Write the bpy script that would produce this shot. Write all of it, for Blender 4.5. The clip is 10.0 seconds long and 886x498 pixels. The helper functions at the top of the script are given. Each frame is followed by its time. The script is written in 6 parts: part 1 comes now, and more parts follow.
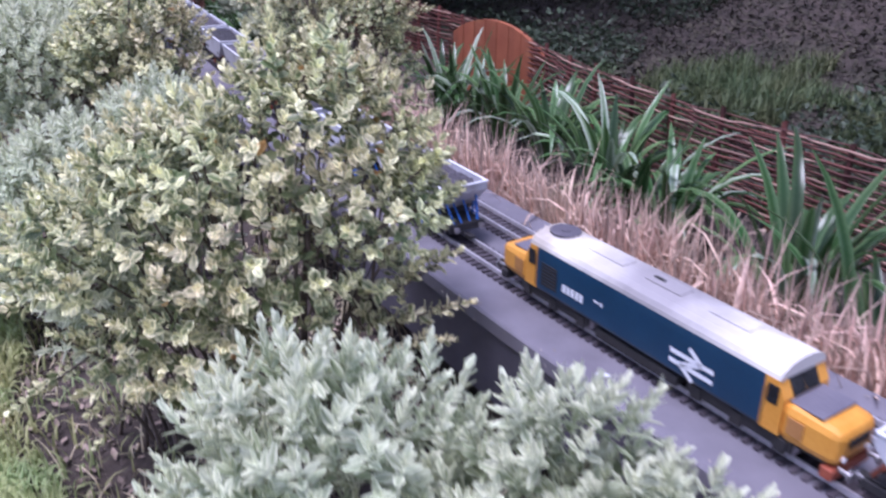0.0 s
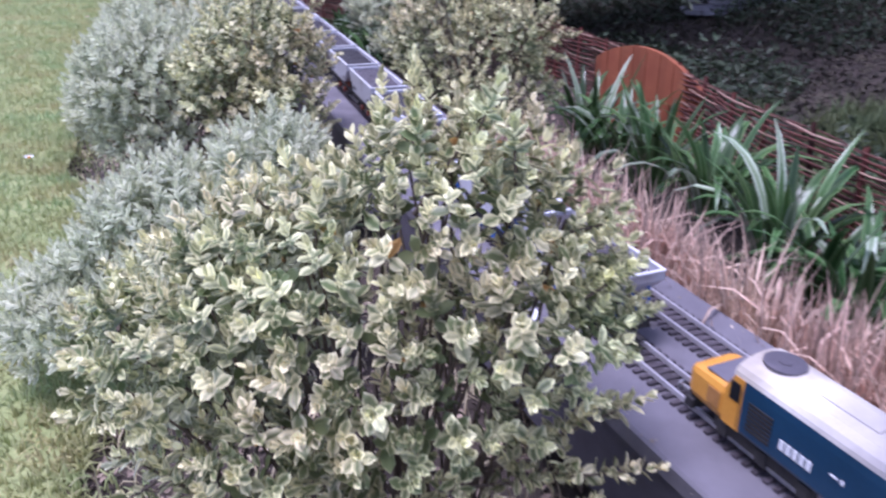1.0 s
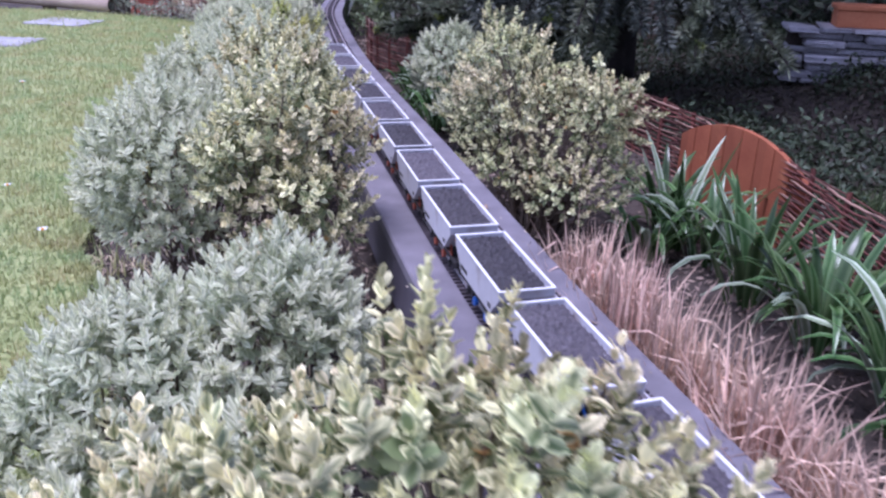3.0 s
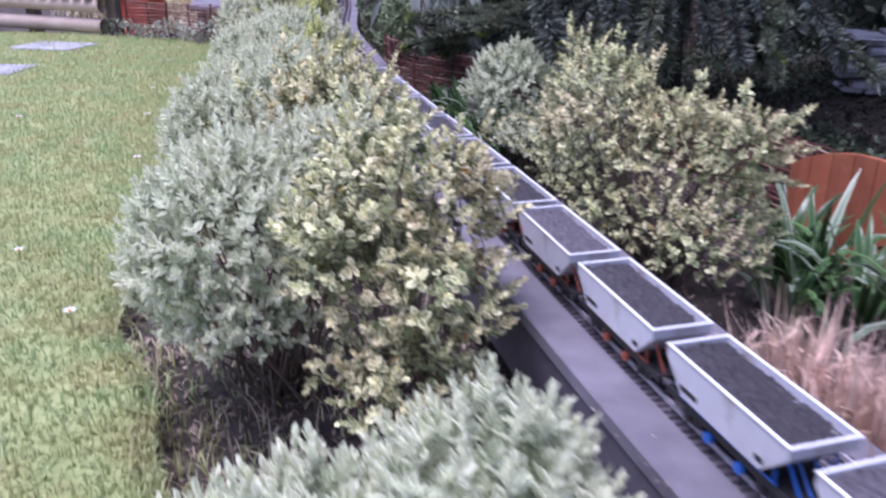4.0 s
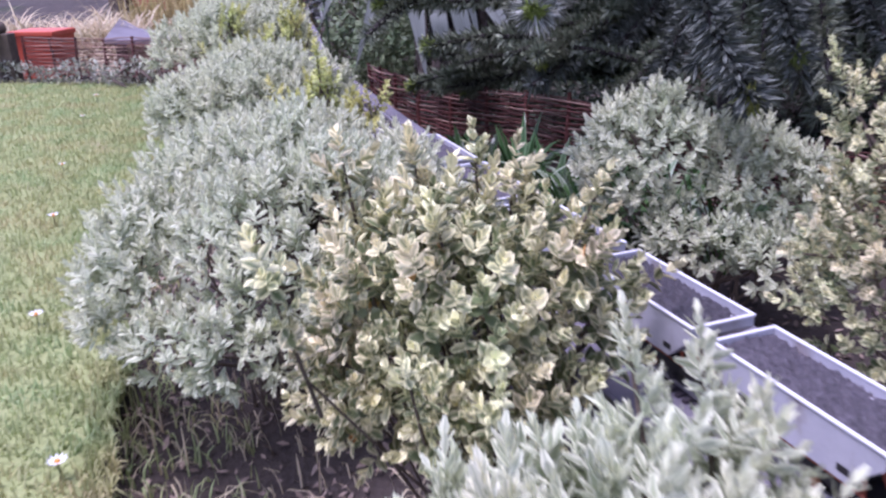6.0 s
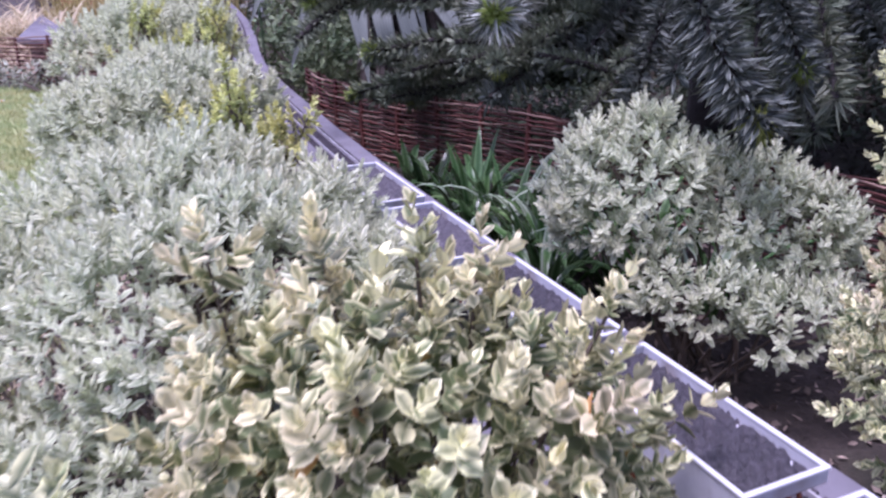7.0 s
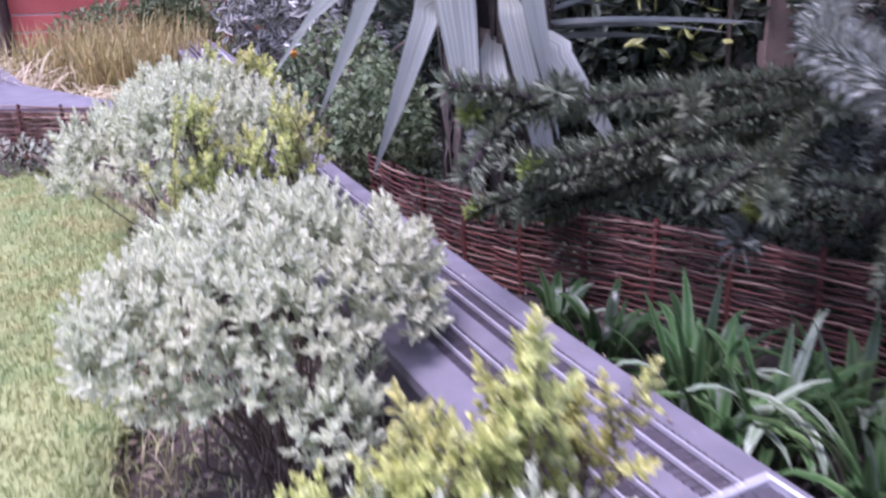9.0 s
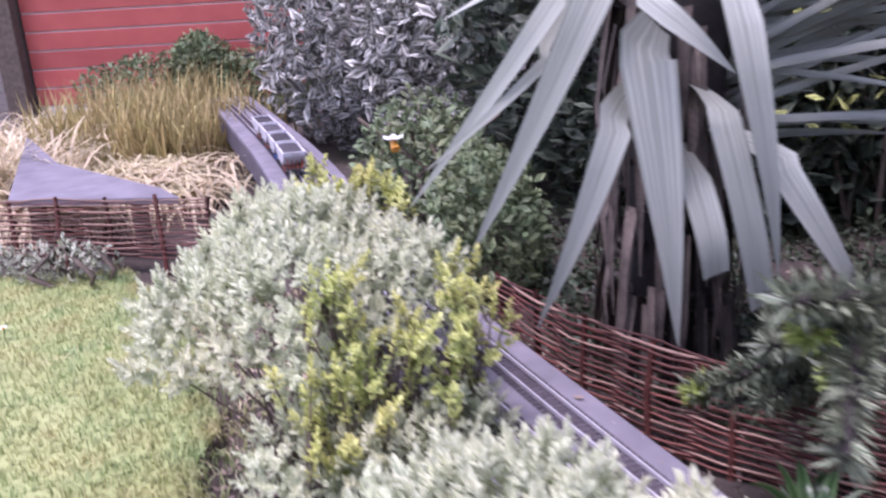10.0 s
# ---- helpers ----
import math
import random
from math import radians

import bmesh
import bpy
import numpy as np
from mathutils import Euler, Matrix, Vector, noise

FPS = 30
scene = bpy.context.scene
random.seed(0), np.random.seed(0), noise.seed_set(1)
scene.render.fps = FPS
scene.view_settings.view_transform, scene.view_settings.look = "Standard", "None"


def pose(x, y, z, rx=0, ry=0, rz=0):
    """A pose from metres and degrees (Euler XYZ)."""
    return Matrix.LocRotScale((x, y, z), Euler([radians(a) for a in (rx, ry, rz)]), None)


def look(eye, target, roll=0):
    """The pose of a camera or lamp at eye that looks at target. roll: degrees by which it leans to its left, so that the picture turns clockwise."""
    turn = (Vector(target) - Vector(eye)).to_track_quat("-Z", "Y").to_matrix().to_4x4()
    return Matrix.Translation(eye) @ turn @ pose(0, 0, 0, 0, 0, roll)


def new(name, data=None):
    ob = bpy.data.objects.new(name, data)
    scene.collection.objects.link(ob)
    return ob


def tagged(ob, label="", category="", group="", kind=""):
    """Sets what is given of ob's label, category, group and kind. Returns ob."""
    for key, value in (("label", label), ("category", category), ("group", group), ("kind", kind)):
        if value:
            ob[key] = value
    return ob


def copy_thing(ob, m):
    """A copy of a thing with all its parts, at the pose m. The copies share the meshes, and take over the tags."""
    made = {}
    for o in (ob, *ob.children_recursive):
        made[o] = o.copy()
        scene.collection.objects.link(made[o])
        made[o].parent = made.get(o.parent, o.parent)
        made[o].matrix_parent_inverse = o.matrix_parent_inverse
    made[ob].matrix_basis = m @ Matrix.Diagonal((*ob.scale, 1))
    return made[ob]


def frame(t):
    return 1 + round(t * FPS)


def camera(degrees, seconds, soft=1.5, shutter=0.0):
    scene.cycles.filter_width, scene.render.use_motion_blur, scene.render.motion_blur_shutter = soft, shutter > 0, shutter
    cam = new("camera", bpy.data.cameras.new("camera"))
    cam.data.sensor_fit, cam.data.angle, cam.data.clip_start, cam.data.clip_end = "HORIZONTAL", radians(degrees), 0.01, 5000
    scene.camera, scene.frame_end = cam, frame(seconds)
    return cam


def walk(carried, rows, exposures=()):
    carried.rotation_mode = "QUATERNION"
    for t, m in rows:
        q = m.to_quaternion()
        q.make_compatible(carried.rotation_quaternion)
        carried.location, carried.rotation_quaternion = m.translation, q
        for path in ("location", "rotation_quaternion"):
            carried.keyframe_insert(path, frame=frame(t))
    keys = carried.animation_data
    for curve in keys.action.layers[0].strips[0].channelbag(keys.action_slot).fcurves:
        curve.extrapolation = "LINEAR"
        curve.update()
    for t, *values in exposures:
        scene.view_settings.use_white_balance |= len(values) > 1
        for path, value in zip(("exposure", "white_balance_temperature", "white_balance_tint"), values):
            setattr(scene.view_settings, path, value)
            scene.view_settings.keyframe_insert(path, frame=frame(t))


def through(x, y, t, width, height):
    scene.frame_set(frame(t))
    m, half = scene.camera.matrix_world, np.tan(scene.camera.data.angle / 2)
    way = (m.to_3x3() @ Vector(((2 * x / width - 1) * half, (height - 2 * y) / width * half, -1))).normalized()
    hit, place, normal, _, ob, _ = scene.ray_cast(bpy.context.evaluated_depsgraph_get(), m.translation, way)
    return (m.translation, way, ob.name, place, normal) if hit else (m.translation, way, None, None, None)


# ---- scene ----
cam = camera(55.7, 10.0, soft=2.4, shutter=0.4)
METRES, EYE, TILT, LEAN, TURN = 2.2, 0.39, -25.0, 0.0, 0.0
ROWS = [
    (0.0, 0.0, 0.0, 0.0, 0.0, 0.0, -0.0),
    (0.5, -0.0135, 0.0316, 0.0175, 1.84, 0.33, -1.76),
    (1.0, -0.0169, 0.0578, 0.0251, 7.34, 0.43, -3.83),
    (1.5, -0.0081, 0.0859, 0.0332, 12.0, 0.64, -6.2),
    (2.0, -0.0011, 0.0979, 0.048, 13.22, 1.29, -7.26),
    (3.5, -0.0582, 0.1536, 0.078, 10.82, 2.85, -6.33),
    (4.0, -0.1051, 0.195, 0.0925, 10.62, 3.19, -5.28),
    (4.5, -0.1468, 0.2505, 0.1195, 10.5, 3.63, -4.18),
    (5.0, -0.1859, 0.3055, 0.1452, 8.47, 3.92, -2.99),
    (6.5, -0.242, 0.4643, 0.1965, 5.71, 4.06, -0.19),
    (7.0, -0.2395, 0.4919, 0.2095, 3.4, 3.99, -0.16),
    (7.5, -0.2572, 0.5192, 0.2287, 1.41, 4.02, 0.15),
    (8.0, -0.2906, 0.5411, 0.2492, 0.1, 4.37, 0.55),
    (8.5, -0.3264, 0.5875, 0.267, 0.02, 4.47, 1.12),
    (9.0, -0.3564, 0.6423, 0.3052, 0.42, 4.95, 2.03),
    (9.5, -0.3924, 0.6981, 0.3519, 0.5, 6.06, 2.82),
    (10.0, -0.4328, 0.7487, 0.3864, 1.18, 6.67, 2.98),
]
walk(cam, [(t, pose(0, 0, EYE, TILT, LEAN, TURN) @ pose(METRES * x, METRES * y, METRES * z, 90 + pitch, roll, yaw)) for t, x, y, z, yaw, pitch, roll in ROWS],
     exposures=[(0.0, 0.80, 5380, 35), (2.0, 0.79, 5280, 40), (3.5, 0.83, 5360, 37), (5.0, 0.99, 5560, 38), (6.5, 0.85, 5400, 46), (7.5, 1.06, 5530, 43), (9.0, 1.16, 5500, 46), (10.0, 1.20, 5780, 42)])

# ---- world and light ----
world = bpy.data.worlds.new("world")
scene.world = world
world.use_nodes = True
wn = world.node_tree.nodes
sky = wn.new("ShaderNodeTexSky")
sky.sky_type = "NISHITA"
sky.sun_disc = False
SUN_EL, SUN_ROT = 74.0, 238.0
sky.sun_elevation, sky.sun_rotation = radians(SUN_EL), radians(SUN_ROT)
haze = wn.new("ShaderNodeHueSaturation")
haze.inputs["Saturation"].default_value = 0.55
world.node_tree.links.new(sky.outputs[0], haze.inputs["Color"])
world.node_tree.links.new(haze.outputs[0], wn["Background"].inputs[0])
wn["Background"].inputs[1].default_value = 0.145
sun_data = bpy.data.lights.new("sun", "SUN")
sun_data.energy, sun_data.angle, sun_data.color = 2.3, radians(24), (1.0, 0.96, 0.9)
sun = new("sun", sun_data)
sd = Vector((math.sin(radians(SUN_ROT)) * math.cos(radians(SUN_EL)), math.cos(radians(SUN_ROT)) * math.cos(radians(SUN_EL)), math.sin(radians(SUN_EL))))
sun.matrix_world = look(sd * 30, (0, 0, 0))


# ---- materials ----
def piece_random(n, l):
    """A random number for each loose piece: its island in the mesh and the object it belongs to, together."""
    geo, info = n.new("ShaderNodeNewGeometry"), n.new("ShaderNodeObjectInfo")
    both, part_ = n.new("ShaderNodeMath"), n.new("ShaderNodeMath")
    both.operation, part_.operation = "ADD", "FRACT"
    l.new(geo.outputs["Random Per Island"], both.inputs[0])
    l.new(info.outputs["Random"], both.inputs[1])
    l.new(both.outputs[0], part_.inputs[0])
    return part_.outputs[0]


def mat(name, a, b, rough=0.7, scale=40.0, fine=400.0, bump=0.3, dist=0.002, metal=0.0, spread=0.0, stain=None, stain_scale=6.0, stain_at=0.55, spec=0.5):
    """Two colours mixed by noise at two sizes, a fine relief, a spread between pieces, and stains."""
    m = bpy.data.materials.new(name)
    m.use_nodes = True
    n, l = m.node_tree.nodes, m.node_tree.links
    p = n["Principled BSDF"]
    p.inputs["Roughness"].default_value, p.inputs["Metallic"].default_value = rough, metal
    p.inputs["Specular IOR Level"].default_value = spec
    co = n.new("ShaderNodeTexCoord")
    big, small = n.new("ShaderNodeTexNoise"), n.new("ShaderNodeTexNoise")
    for t, s in ((big, scale), (small, fine)):
        t.inputs["Scale"].default_value, t.inputs["Detail"].default_value = s, 4
        l.new(co.outputs["Object"], t.inputs["Vector"])
    add = n.new("ShaderNodeMath")
    add.operation = "MULTIPLY_ADD"
    l.new(small.outputs[0], add.inputs[0])
    add.inputs[1].default_value = 0.6
    l.new(big.outputs[0], add.inputs[2])
    ramp = n.new("ShaderNodeMapRange")
    ramp.inputs["From Min"].default_value, ramp.inputs["From Max"].default_value = 0.5, 1.1
    l.new(add.outputs[0], ramp.inputs["Value"])
    mix = n.new("ShaderNodeMix")
    mix.data_type = "RGBA"
    mix.inputs["A"].default_value, mix.inputs["B"].default_value = (*a, 1), (*b, 1)
    l.new(ramp.outputs[0], mix.inputs["Factor"])
    out = mix.outputs["Result"]
    if stain:
        st = n.new("ShaderNodeTexNoise")
        st.inputs["Scale"].default_value, st.inputs["Detail"].default_value = stain_scale, 5
        l.new(co.outputs["Object"], st.inputs["Vector"])
        sr = n.new("ShaderNodeMapRange")
        sr.inputs["From Min"].default_value, sr.inputs["From Max"].default_value = stain_at, stain_at + 0.15
        l.new(st.outputs[0], sr.inputs["Value"])
        sm = n.new("ShaderNodeMix")
        sm.data_type = "RGBA"
        sm.inputs["B"].default_value = (*stain, 1)
        l.new(out, sm.inputs["A"])
        l.new(sr.outputs[0], sm.inputs["Factor"])
        out = sm.outputs["Result"]
    if spread:
        hs = n.new("ShaderNodeHueSaturation")
        vr = n.new("ShaderNodeMapRange")
        vr.inputs["To Min"].default_value, vr.inputs["To Max"].default_value = 1 - spread, 1 + spread
        l.new(piece_random(n, l), vr.inputs["Value"])
        l.new(vr.outputs[0], hs.inputs["Value"])
        l.new(out, hs.inputs["Color"])
        out = hs.outputs[0]
    l.new(out, p.inputs["Base Color"])
    if bump:
        bp = n.new("ShaderNodeBump")
        bp.inputs["Strength"].default_value, bp.inputs["Distance"].default_value = bump, dist
        l.new(add.outputs[0], bp.inputs["Height"])
        l.new(bp.outputs[0], p.inputs["Normal"])
    return m


def leaf_mat(name, inner, edge, at=0.5, soft=0.2, rough=0.45, spread=0.25, through=0.25, hue=0.02, vary=0.0, stripes=0.0):
    """A leaf: inner colour along the midrib, edge colour at the margin (u of the leaf's own map), some light let through."""
    m = bpy.data.materials.new(name)
    m.use_nodes = True
    n, l = m.node_tree.nodes, m.node_tree.links
    p = n["Principled BSDF"]
    p.inputs["Roughness"].default_value = rough
    p.inputs["Specular IOR Level"].default_value = 0.35
    uv = n.new("ShaderNodeUVMap")
    sep = n.new("ShaderNodeSeparateXYZ")
    l.new(uv.outputs[0], sep.inputs[0])
    co = n.new("ShaderNodeTexCoord")
    no = n.new("ShaderNodeTexNoise")
    no.inputs["Scale"].default_value = 300
    l.new(co.outputs["Object"], no.inputs["Vector"])
    ad = n.new("ShaderNodeMath")
    ad.operation = "MULTIPLY_ADD"
    l.new(no.outputs[0], ad.inputs[0])
    ad.inputs[1].default_value = 0.5
    l.new(sep.outputs[0], ad.inputs[2])
    first = ad.outputs[0]
    if vary:
        gv = n.new("ShaderNodeNewGeometry")
        wn_ = n.new("ShaderNodeTexWhiteNoise")
        wn_.noise_dimensions = "1D"
        l.new(gv.outputs["Random Per Island"], wn_.inputs["W"])
        va = n.new("ShaderNodeMath")
        va.operation = "MULTIPLY_ADD"
        l.new(wn_.outputs[0], va.inputs[0])
        va.inputs[1].default_value = vary
        l.new(first, va.inputs[2])
        vb = n.new("ShaderNodeMath")
        vb.operation = "SUBTRACT"
        l.new(va.outputs[0], vb.inputs[0])
        vb.inputs[1].default_value = vary / 2
        first = vb.outputs[0]
    if stripes:
        mp = n.new("ShaderNodeMapping")
        mp.inputs["Scale"].default_value = (3.5, 0.3, 1)
        l.new(uv.outputs[0], mp.inputs[0])
        sn = n.new("ShaderNodeTexNoise")
        sn.inputs["Scale"].default_value, sn.inputs["Detail"].default_value = 2, 4
        l.new(mp.outputs[0], sn.inputs["Vector"])
        sa = n.new("ShaderNodeMath")
        sa.operation = "MULTIPLY_ADD"
        l.new(sn.outputs[0], sa.inputs[0])
        sa.inputs[1].default_value = stripes
        sa.inputs[2].default_value = 0.25 + at - stripes / 2
        first = sa.outputs[0]
    mr = n.new("ShaderNodeMapRange")
    mr.inputs["From Min"].default_value, mr.inputs["From Max"].default_value = at + 0.25 - soft, at + 0.25 + soft
    l.new(first, mr.inputs["Value"])
    mix = n.new("ShaderNodeMix")
    mix.data_type = "RGBA"
    mix.inputs["A"].default_value, mix.inputs["B"].default_value = (*inner, 1), (*edge, 1)
    l.new(mr.outputs[0], mix.inputs["Factor"])
    hs = n.new("ShaderNodeHueSaturation")
    vr = n.new("ShaderNodeMapRange")
    vr.inputs["To Min"].default_value, vr.inputs["To Max"].default_value = 1 - spread, 1 + spread
    l.new(piece_random(n, l), vr.inputs["Value"])
    l.new(vr.outputs[0], hs.inputs["Value"])
    patch = n.new("ShaderNodeTexNoise")
    patch.inputs["Scale"].default_value = 14
    l.new(co.outputs["Object"], patch.inputs["Vector"])
    hr = n.new("ShaderNodeMapRange")
    hr.inputs["From Min"].default_value, hr.inputs["From Max"].default_value = 0.3, 0.7
    hr.inputs["To Min"].default_value, hr.inputs["To Max"].default_value = 0.5 - hue, 0.5 + hue
    l.new(patch.outputs[0], hr.inputs["Value"])
    l.new(hr.outputs[0], hs.inputs["Hue"])
    l.new(mix.outputs["Result"], hs.inputs["Color"])
    l.new(hs.outputs[0], p.inputs["Base Color"])
    tr = n.new("ShaderNodeBsdfTranslucent")
    l.new(hs.outputs[0], tr.inputs[0])
    ms = n.new("ShaderNodeMixShader")
    ms.inputs[0].default_value = through
    l.new(p.outputs[0], ms.inputs[1])
    l.new(tr.outputs[0], ms.inputs[2])
    l.new(ms.outputs[0], n["Material Output"].inputs[0])
    return m


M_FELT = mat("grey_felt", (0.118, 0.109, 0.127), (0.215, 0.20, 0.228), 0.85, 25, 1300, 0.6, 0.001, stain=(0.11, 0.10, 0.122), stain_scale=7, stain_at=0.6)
# the felt darkened to colour in shade on the deck sides; also the grille
M_SHADED_FELT_GRILLE = mat("shaded_felt_grille", (0.055, 0.049, 0.062), (0.115, 0.104, 0.128), 0.7, 25, 900, 0.4, 0.001, stain=(0.2, 0.18, 0.21), stain_scale=22, stain_at=0.66)
M_RAIL = mat("rail_metal", (0.55, 0.52, 0.55), (0.72, 0.70, 0.74), 0.32, 60, 800, 0.1, 0.0002, metal=0.45)
M_SLEEPER = mat("sleeper_plastic", (0.045, 0.036, 0.045), (0.09, 0.075, 0.085), 0.7, 60, 900, 0.3, 0.0004, spread=0.25)
M_SOIL = mat("soil", (0.026, 0.020, 0.017), (0.08, 0.061, 0.050), 0.95, 18, 160, 0.9, 0.01, stain=(0.035, 0.04, 0.02), stain_scale=3, stain_at=0.56)
M_LAWN = mat("lawn_turf", (0.21, 0.255, 0.09), (0.36, 0.39, 0.17), 0.9, 9, 120, 0.8, 0.008, stain=(0.32, 0.27, 0.15), stain_scale=5, stain_at=0.6)
M_BLADE = leaf_mat("grass_blade", (0.295, 0.355, 0.13), (0.46, 0.485, 0.235), 0.4, 0.3, 0.6, 0.22, 0.4, 0.05)
M_OLIVE = leaf_mat("olive_blade", (0.24, 0.20, 0.075), (0.48, 0.40, 0.18), 0.4, 0.3, 0.7, 0.35, 0.3, 0.02)
M_WEED = leaf_mat("weed_blade", (0.055, 0.08, 0.032), (0.15, 0.185, 0.085), 0.4, 0.3, 0.6, 0.45, 0.3, 0.04)
M_DRY = leaf_mat("dry_blade", (0.44, 0.36, 0.20), (0.68, 0.60, 0.42), 0.4, 0.3, 0.7, 0.3, 0.3)
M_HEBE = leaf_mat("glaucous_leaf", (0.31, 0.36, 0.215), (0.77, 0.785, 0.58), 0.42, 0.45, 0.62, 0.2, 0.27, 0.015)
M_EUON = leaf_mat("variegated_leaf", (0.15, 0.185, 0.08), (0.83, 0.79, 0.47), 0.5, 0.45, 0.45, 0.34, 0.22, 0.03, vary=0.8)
M_WITHER = leaf_mat("withered_leaf", (0.42, 0.24, 0.08), (0.62, 0.42, 0.16), 0.5, 0.3, 0.6, 0.3, 0.2, 0.03)
M_TIP = leaf_mat("fresh_tip", (0.22, 0.30, 0.06), (0.40, 0.46, 0.14), 0.4, 0.3, 0.5, 0.25, 0.2, 0.02)
M_YELL = leaf_mat("yellow_leaf", (0.22, 0.265, 0.07), (0.67, 0.68, 0.26), 0.42, 0.35, 0.4, 0.25, 0.25, 0.02)
M_TWIG = mat("twig_bark", (0.07, 0.054, 0.04), (0.17, 0.13, 0.098), 0.85, 60, 500, 0.4, 0.001, spread=0.2)
M_REED = leaf_mat("dry_reed", (0.38, 0.245, 0.185), (0.80, 0.61, 0.475), 0.45, 0.4, 0.75, 0.5, 0.3, 0.015)
M_STRAP = leaf_mat("strap_leaf", (0.042, 0.095, 0.028), (0.115, 0.19, 0.078), 0.5, 0.3, 0.22, 0.6, 0.2, 0.02)
M_STRAP_PALE = leaf_mat("pale_strap_leaf", (0.17, 0.235, 0.135), (0.42, 0.49, 0.37), 0.5, 0.3, 0.3, 0.4, 0.2, 0.02)
M_WICKER = mat("willow_rod", (0.050, 0.016, 0.013), (0.19, 0.062, 0.045), 0.6, 30, 300, 0.4, 0.001, spread=0.5)
M_WICKER_PALE = mat("pale_willow_rod", (0.20, 0.10, 0.075), (0.42, 0.27, 0.20), 0.6, 14, 300, 0.4, 0.001, spread=0.4)
M_RUST = mat("rust_wood", (0.24, 0.066, 0.03), (0.35, 0.112, 0.05), 0.7, 20, 300, 0.3, 0.001, spread=0.16, stain=(0.42, 0.17, 0.075), stain_scale=16, stain_at=0.58)
M_WAGON = mat("grey_wagon_paint", (0.47, 0.47, 0.51), (0.57, 0.56, 0.60), 0.5, 50, 500, 0.15, 0.0004, stain=(0.33, 0.29, 0.28), stain_scale=34, stain_at=0.54)
M_RIM = mat("white_rim_paint", (0.66, 0.66, 0.68), (0.76, 0.76, 0.78), 0.5, 80, 600, 0.1, 0.0003)
M_COAL = mat("coal", (0.020, 0.018, 0.022), (0.10, 0.088, 0.102), 0.55, 300, 900, 0.8, 0.002, spread=0.6)
M_BLACK = mat("black_chassis", (0.012, 0.012, 0.014), (0.04, 0.036, 0.036), 0.6, 80, 600, 0.2, 0.0005)
M_REDBR = mat("red_frame_paint", (0.26, 0.055, 0.03), (0.36, 0.10, 0.05), 0.55, 60, 500, 0.2, 0.0005)
M_BLUEF = mat("blue_frame_paint", (0.02, 0.10, 0.42), (0.04, 0.17, 0.55), 0.45, 60, 500, 0.2, 0.0005)
M_BLUE = mat("blue_loco_paint", (0.008, 0.036, 0.078), (0.013, 0.054, 0.112), 0.35, 30, 500, 0.05, 0.0003)
M_YELLOW = mat("yellow_loco_paint", (0.62, 0.26, 0.03), (0.74, 0.36, 0.06), 0.4, 40, 500, 0.05, 0.0003, stain=(0.5, 0.2, 0.03), stain_scale=25, stain_at=0.62)
M_ROOF = mat("pale_roof_paint", (0.60, 0.56, 0.51), (0.74, 0.71, 0.65), 0.5, 30, 500, 0.1, 0.0003, stain=(0.40, 0.35, 0.29), stain_scale=18, stain_at=0.55)
# soot from the exhaust lies on the middle of the roof and fades to both ends
rn_, rl_ = M_ROOF.node_tree.nodes, M_ROOF.node_tree.links
rp_ = rn_["Principled BSDF"]
paint = rp_.inputs["Base Color"].links[0].from_socket
r_co, r_sep, r_no = rn_.new("ShaderNodeTexCoord"), rn_.new("ShaderNodeSeparateXYZ"), rn_.new("ShaderNodeTexNoise")
r_no.inputs["Scale"].default_value, r_no.inputs["Detail"].default_value = 45, 5
rl_.new(r_co.outputs["Object"], r_sep.inputs[0])
rl_.new(r_co.outputs["Object"], r_no.inputs["Vector"])
r_off, r_abs, r_add = rn_.new("ShaderNodeMath"), rn_.new("ShaderNodeMath"), rn_.new("ShaderNodeMath")
r_off.operation, r_abs.operation, r_add.operation = "ADD", "ABSOLUTE", "MULTIPLY_ADD"
r_off.inputs[1].default_value = 0.006
rl_.new(r_sep.outputs[1], r_off.inputs[0])
rl_.new(r_off.outputs[0], r_abs.inputs[0])
rl_.new(r_no.outputs[0], r_add.inputs[0])
r_add.inputs[1].default_value = 0.045
rl_.new(r_abs.outputs[0], r_add.inputs[2])
r_map, r_mix = rn_.new("ShaderNodeMapRange"), rn_.new("ShaderNodeMix")
r_map.inputs["From Min"].default_value, r_map.inputs["From Max"].default_value = 0.036, 0.088
r_map.inputs["To Min"].default_value, r_map.inputs["To Max"].default_value = 0.8, 0.0
rl_.new(r_add.outputs[0], r_map.inputs["Value"])
r_mix.data_type = "RGBA"
r_mix.inputs["B"].default_value = (0.20, 0.185, 0.20, 1)
rl_.new(paint, r_mix.inputs["A"])
rl_.new(r_map.outputs[0], r_mix.inputs["Factor"])
rl_.new(r_mix.outputs["Result"], rp_.inputs["Base Color"])
M_GRILLE = mat("browned_yellow_paint", (0.36, 0.16, 0.05), (0.5, 0.25, 0.08), 0.5, 60, 500, 0.2, 0.0003)
M_SOOT = mat("sooty_roof_paint", (0.11, 0.10, 0.125), (0.18, 0.17, 0.20), 0.55, 40, 500, 0.1, 0.0003)
M_WHITE = mat("white_marking", (0.72, 0.74, 0.78), (0.82, 0.83, 0.86), 0.5, 80, 600, 0.0)
M_GLASS = mat("dark_cab_glass", (0.01, 0.012, 0.014), (0.03, 0.03, 0.035), 0.1, 80, 600, 0.0)
M_STEEL = mat("buffer_steel", (0.3, 0.29, 0.3), (0.5, 0.48, 0.5), 0.4, 80, 600, 0.1, metal=0.8)
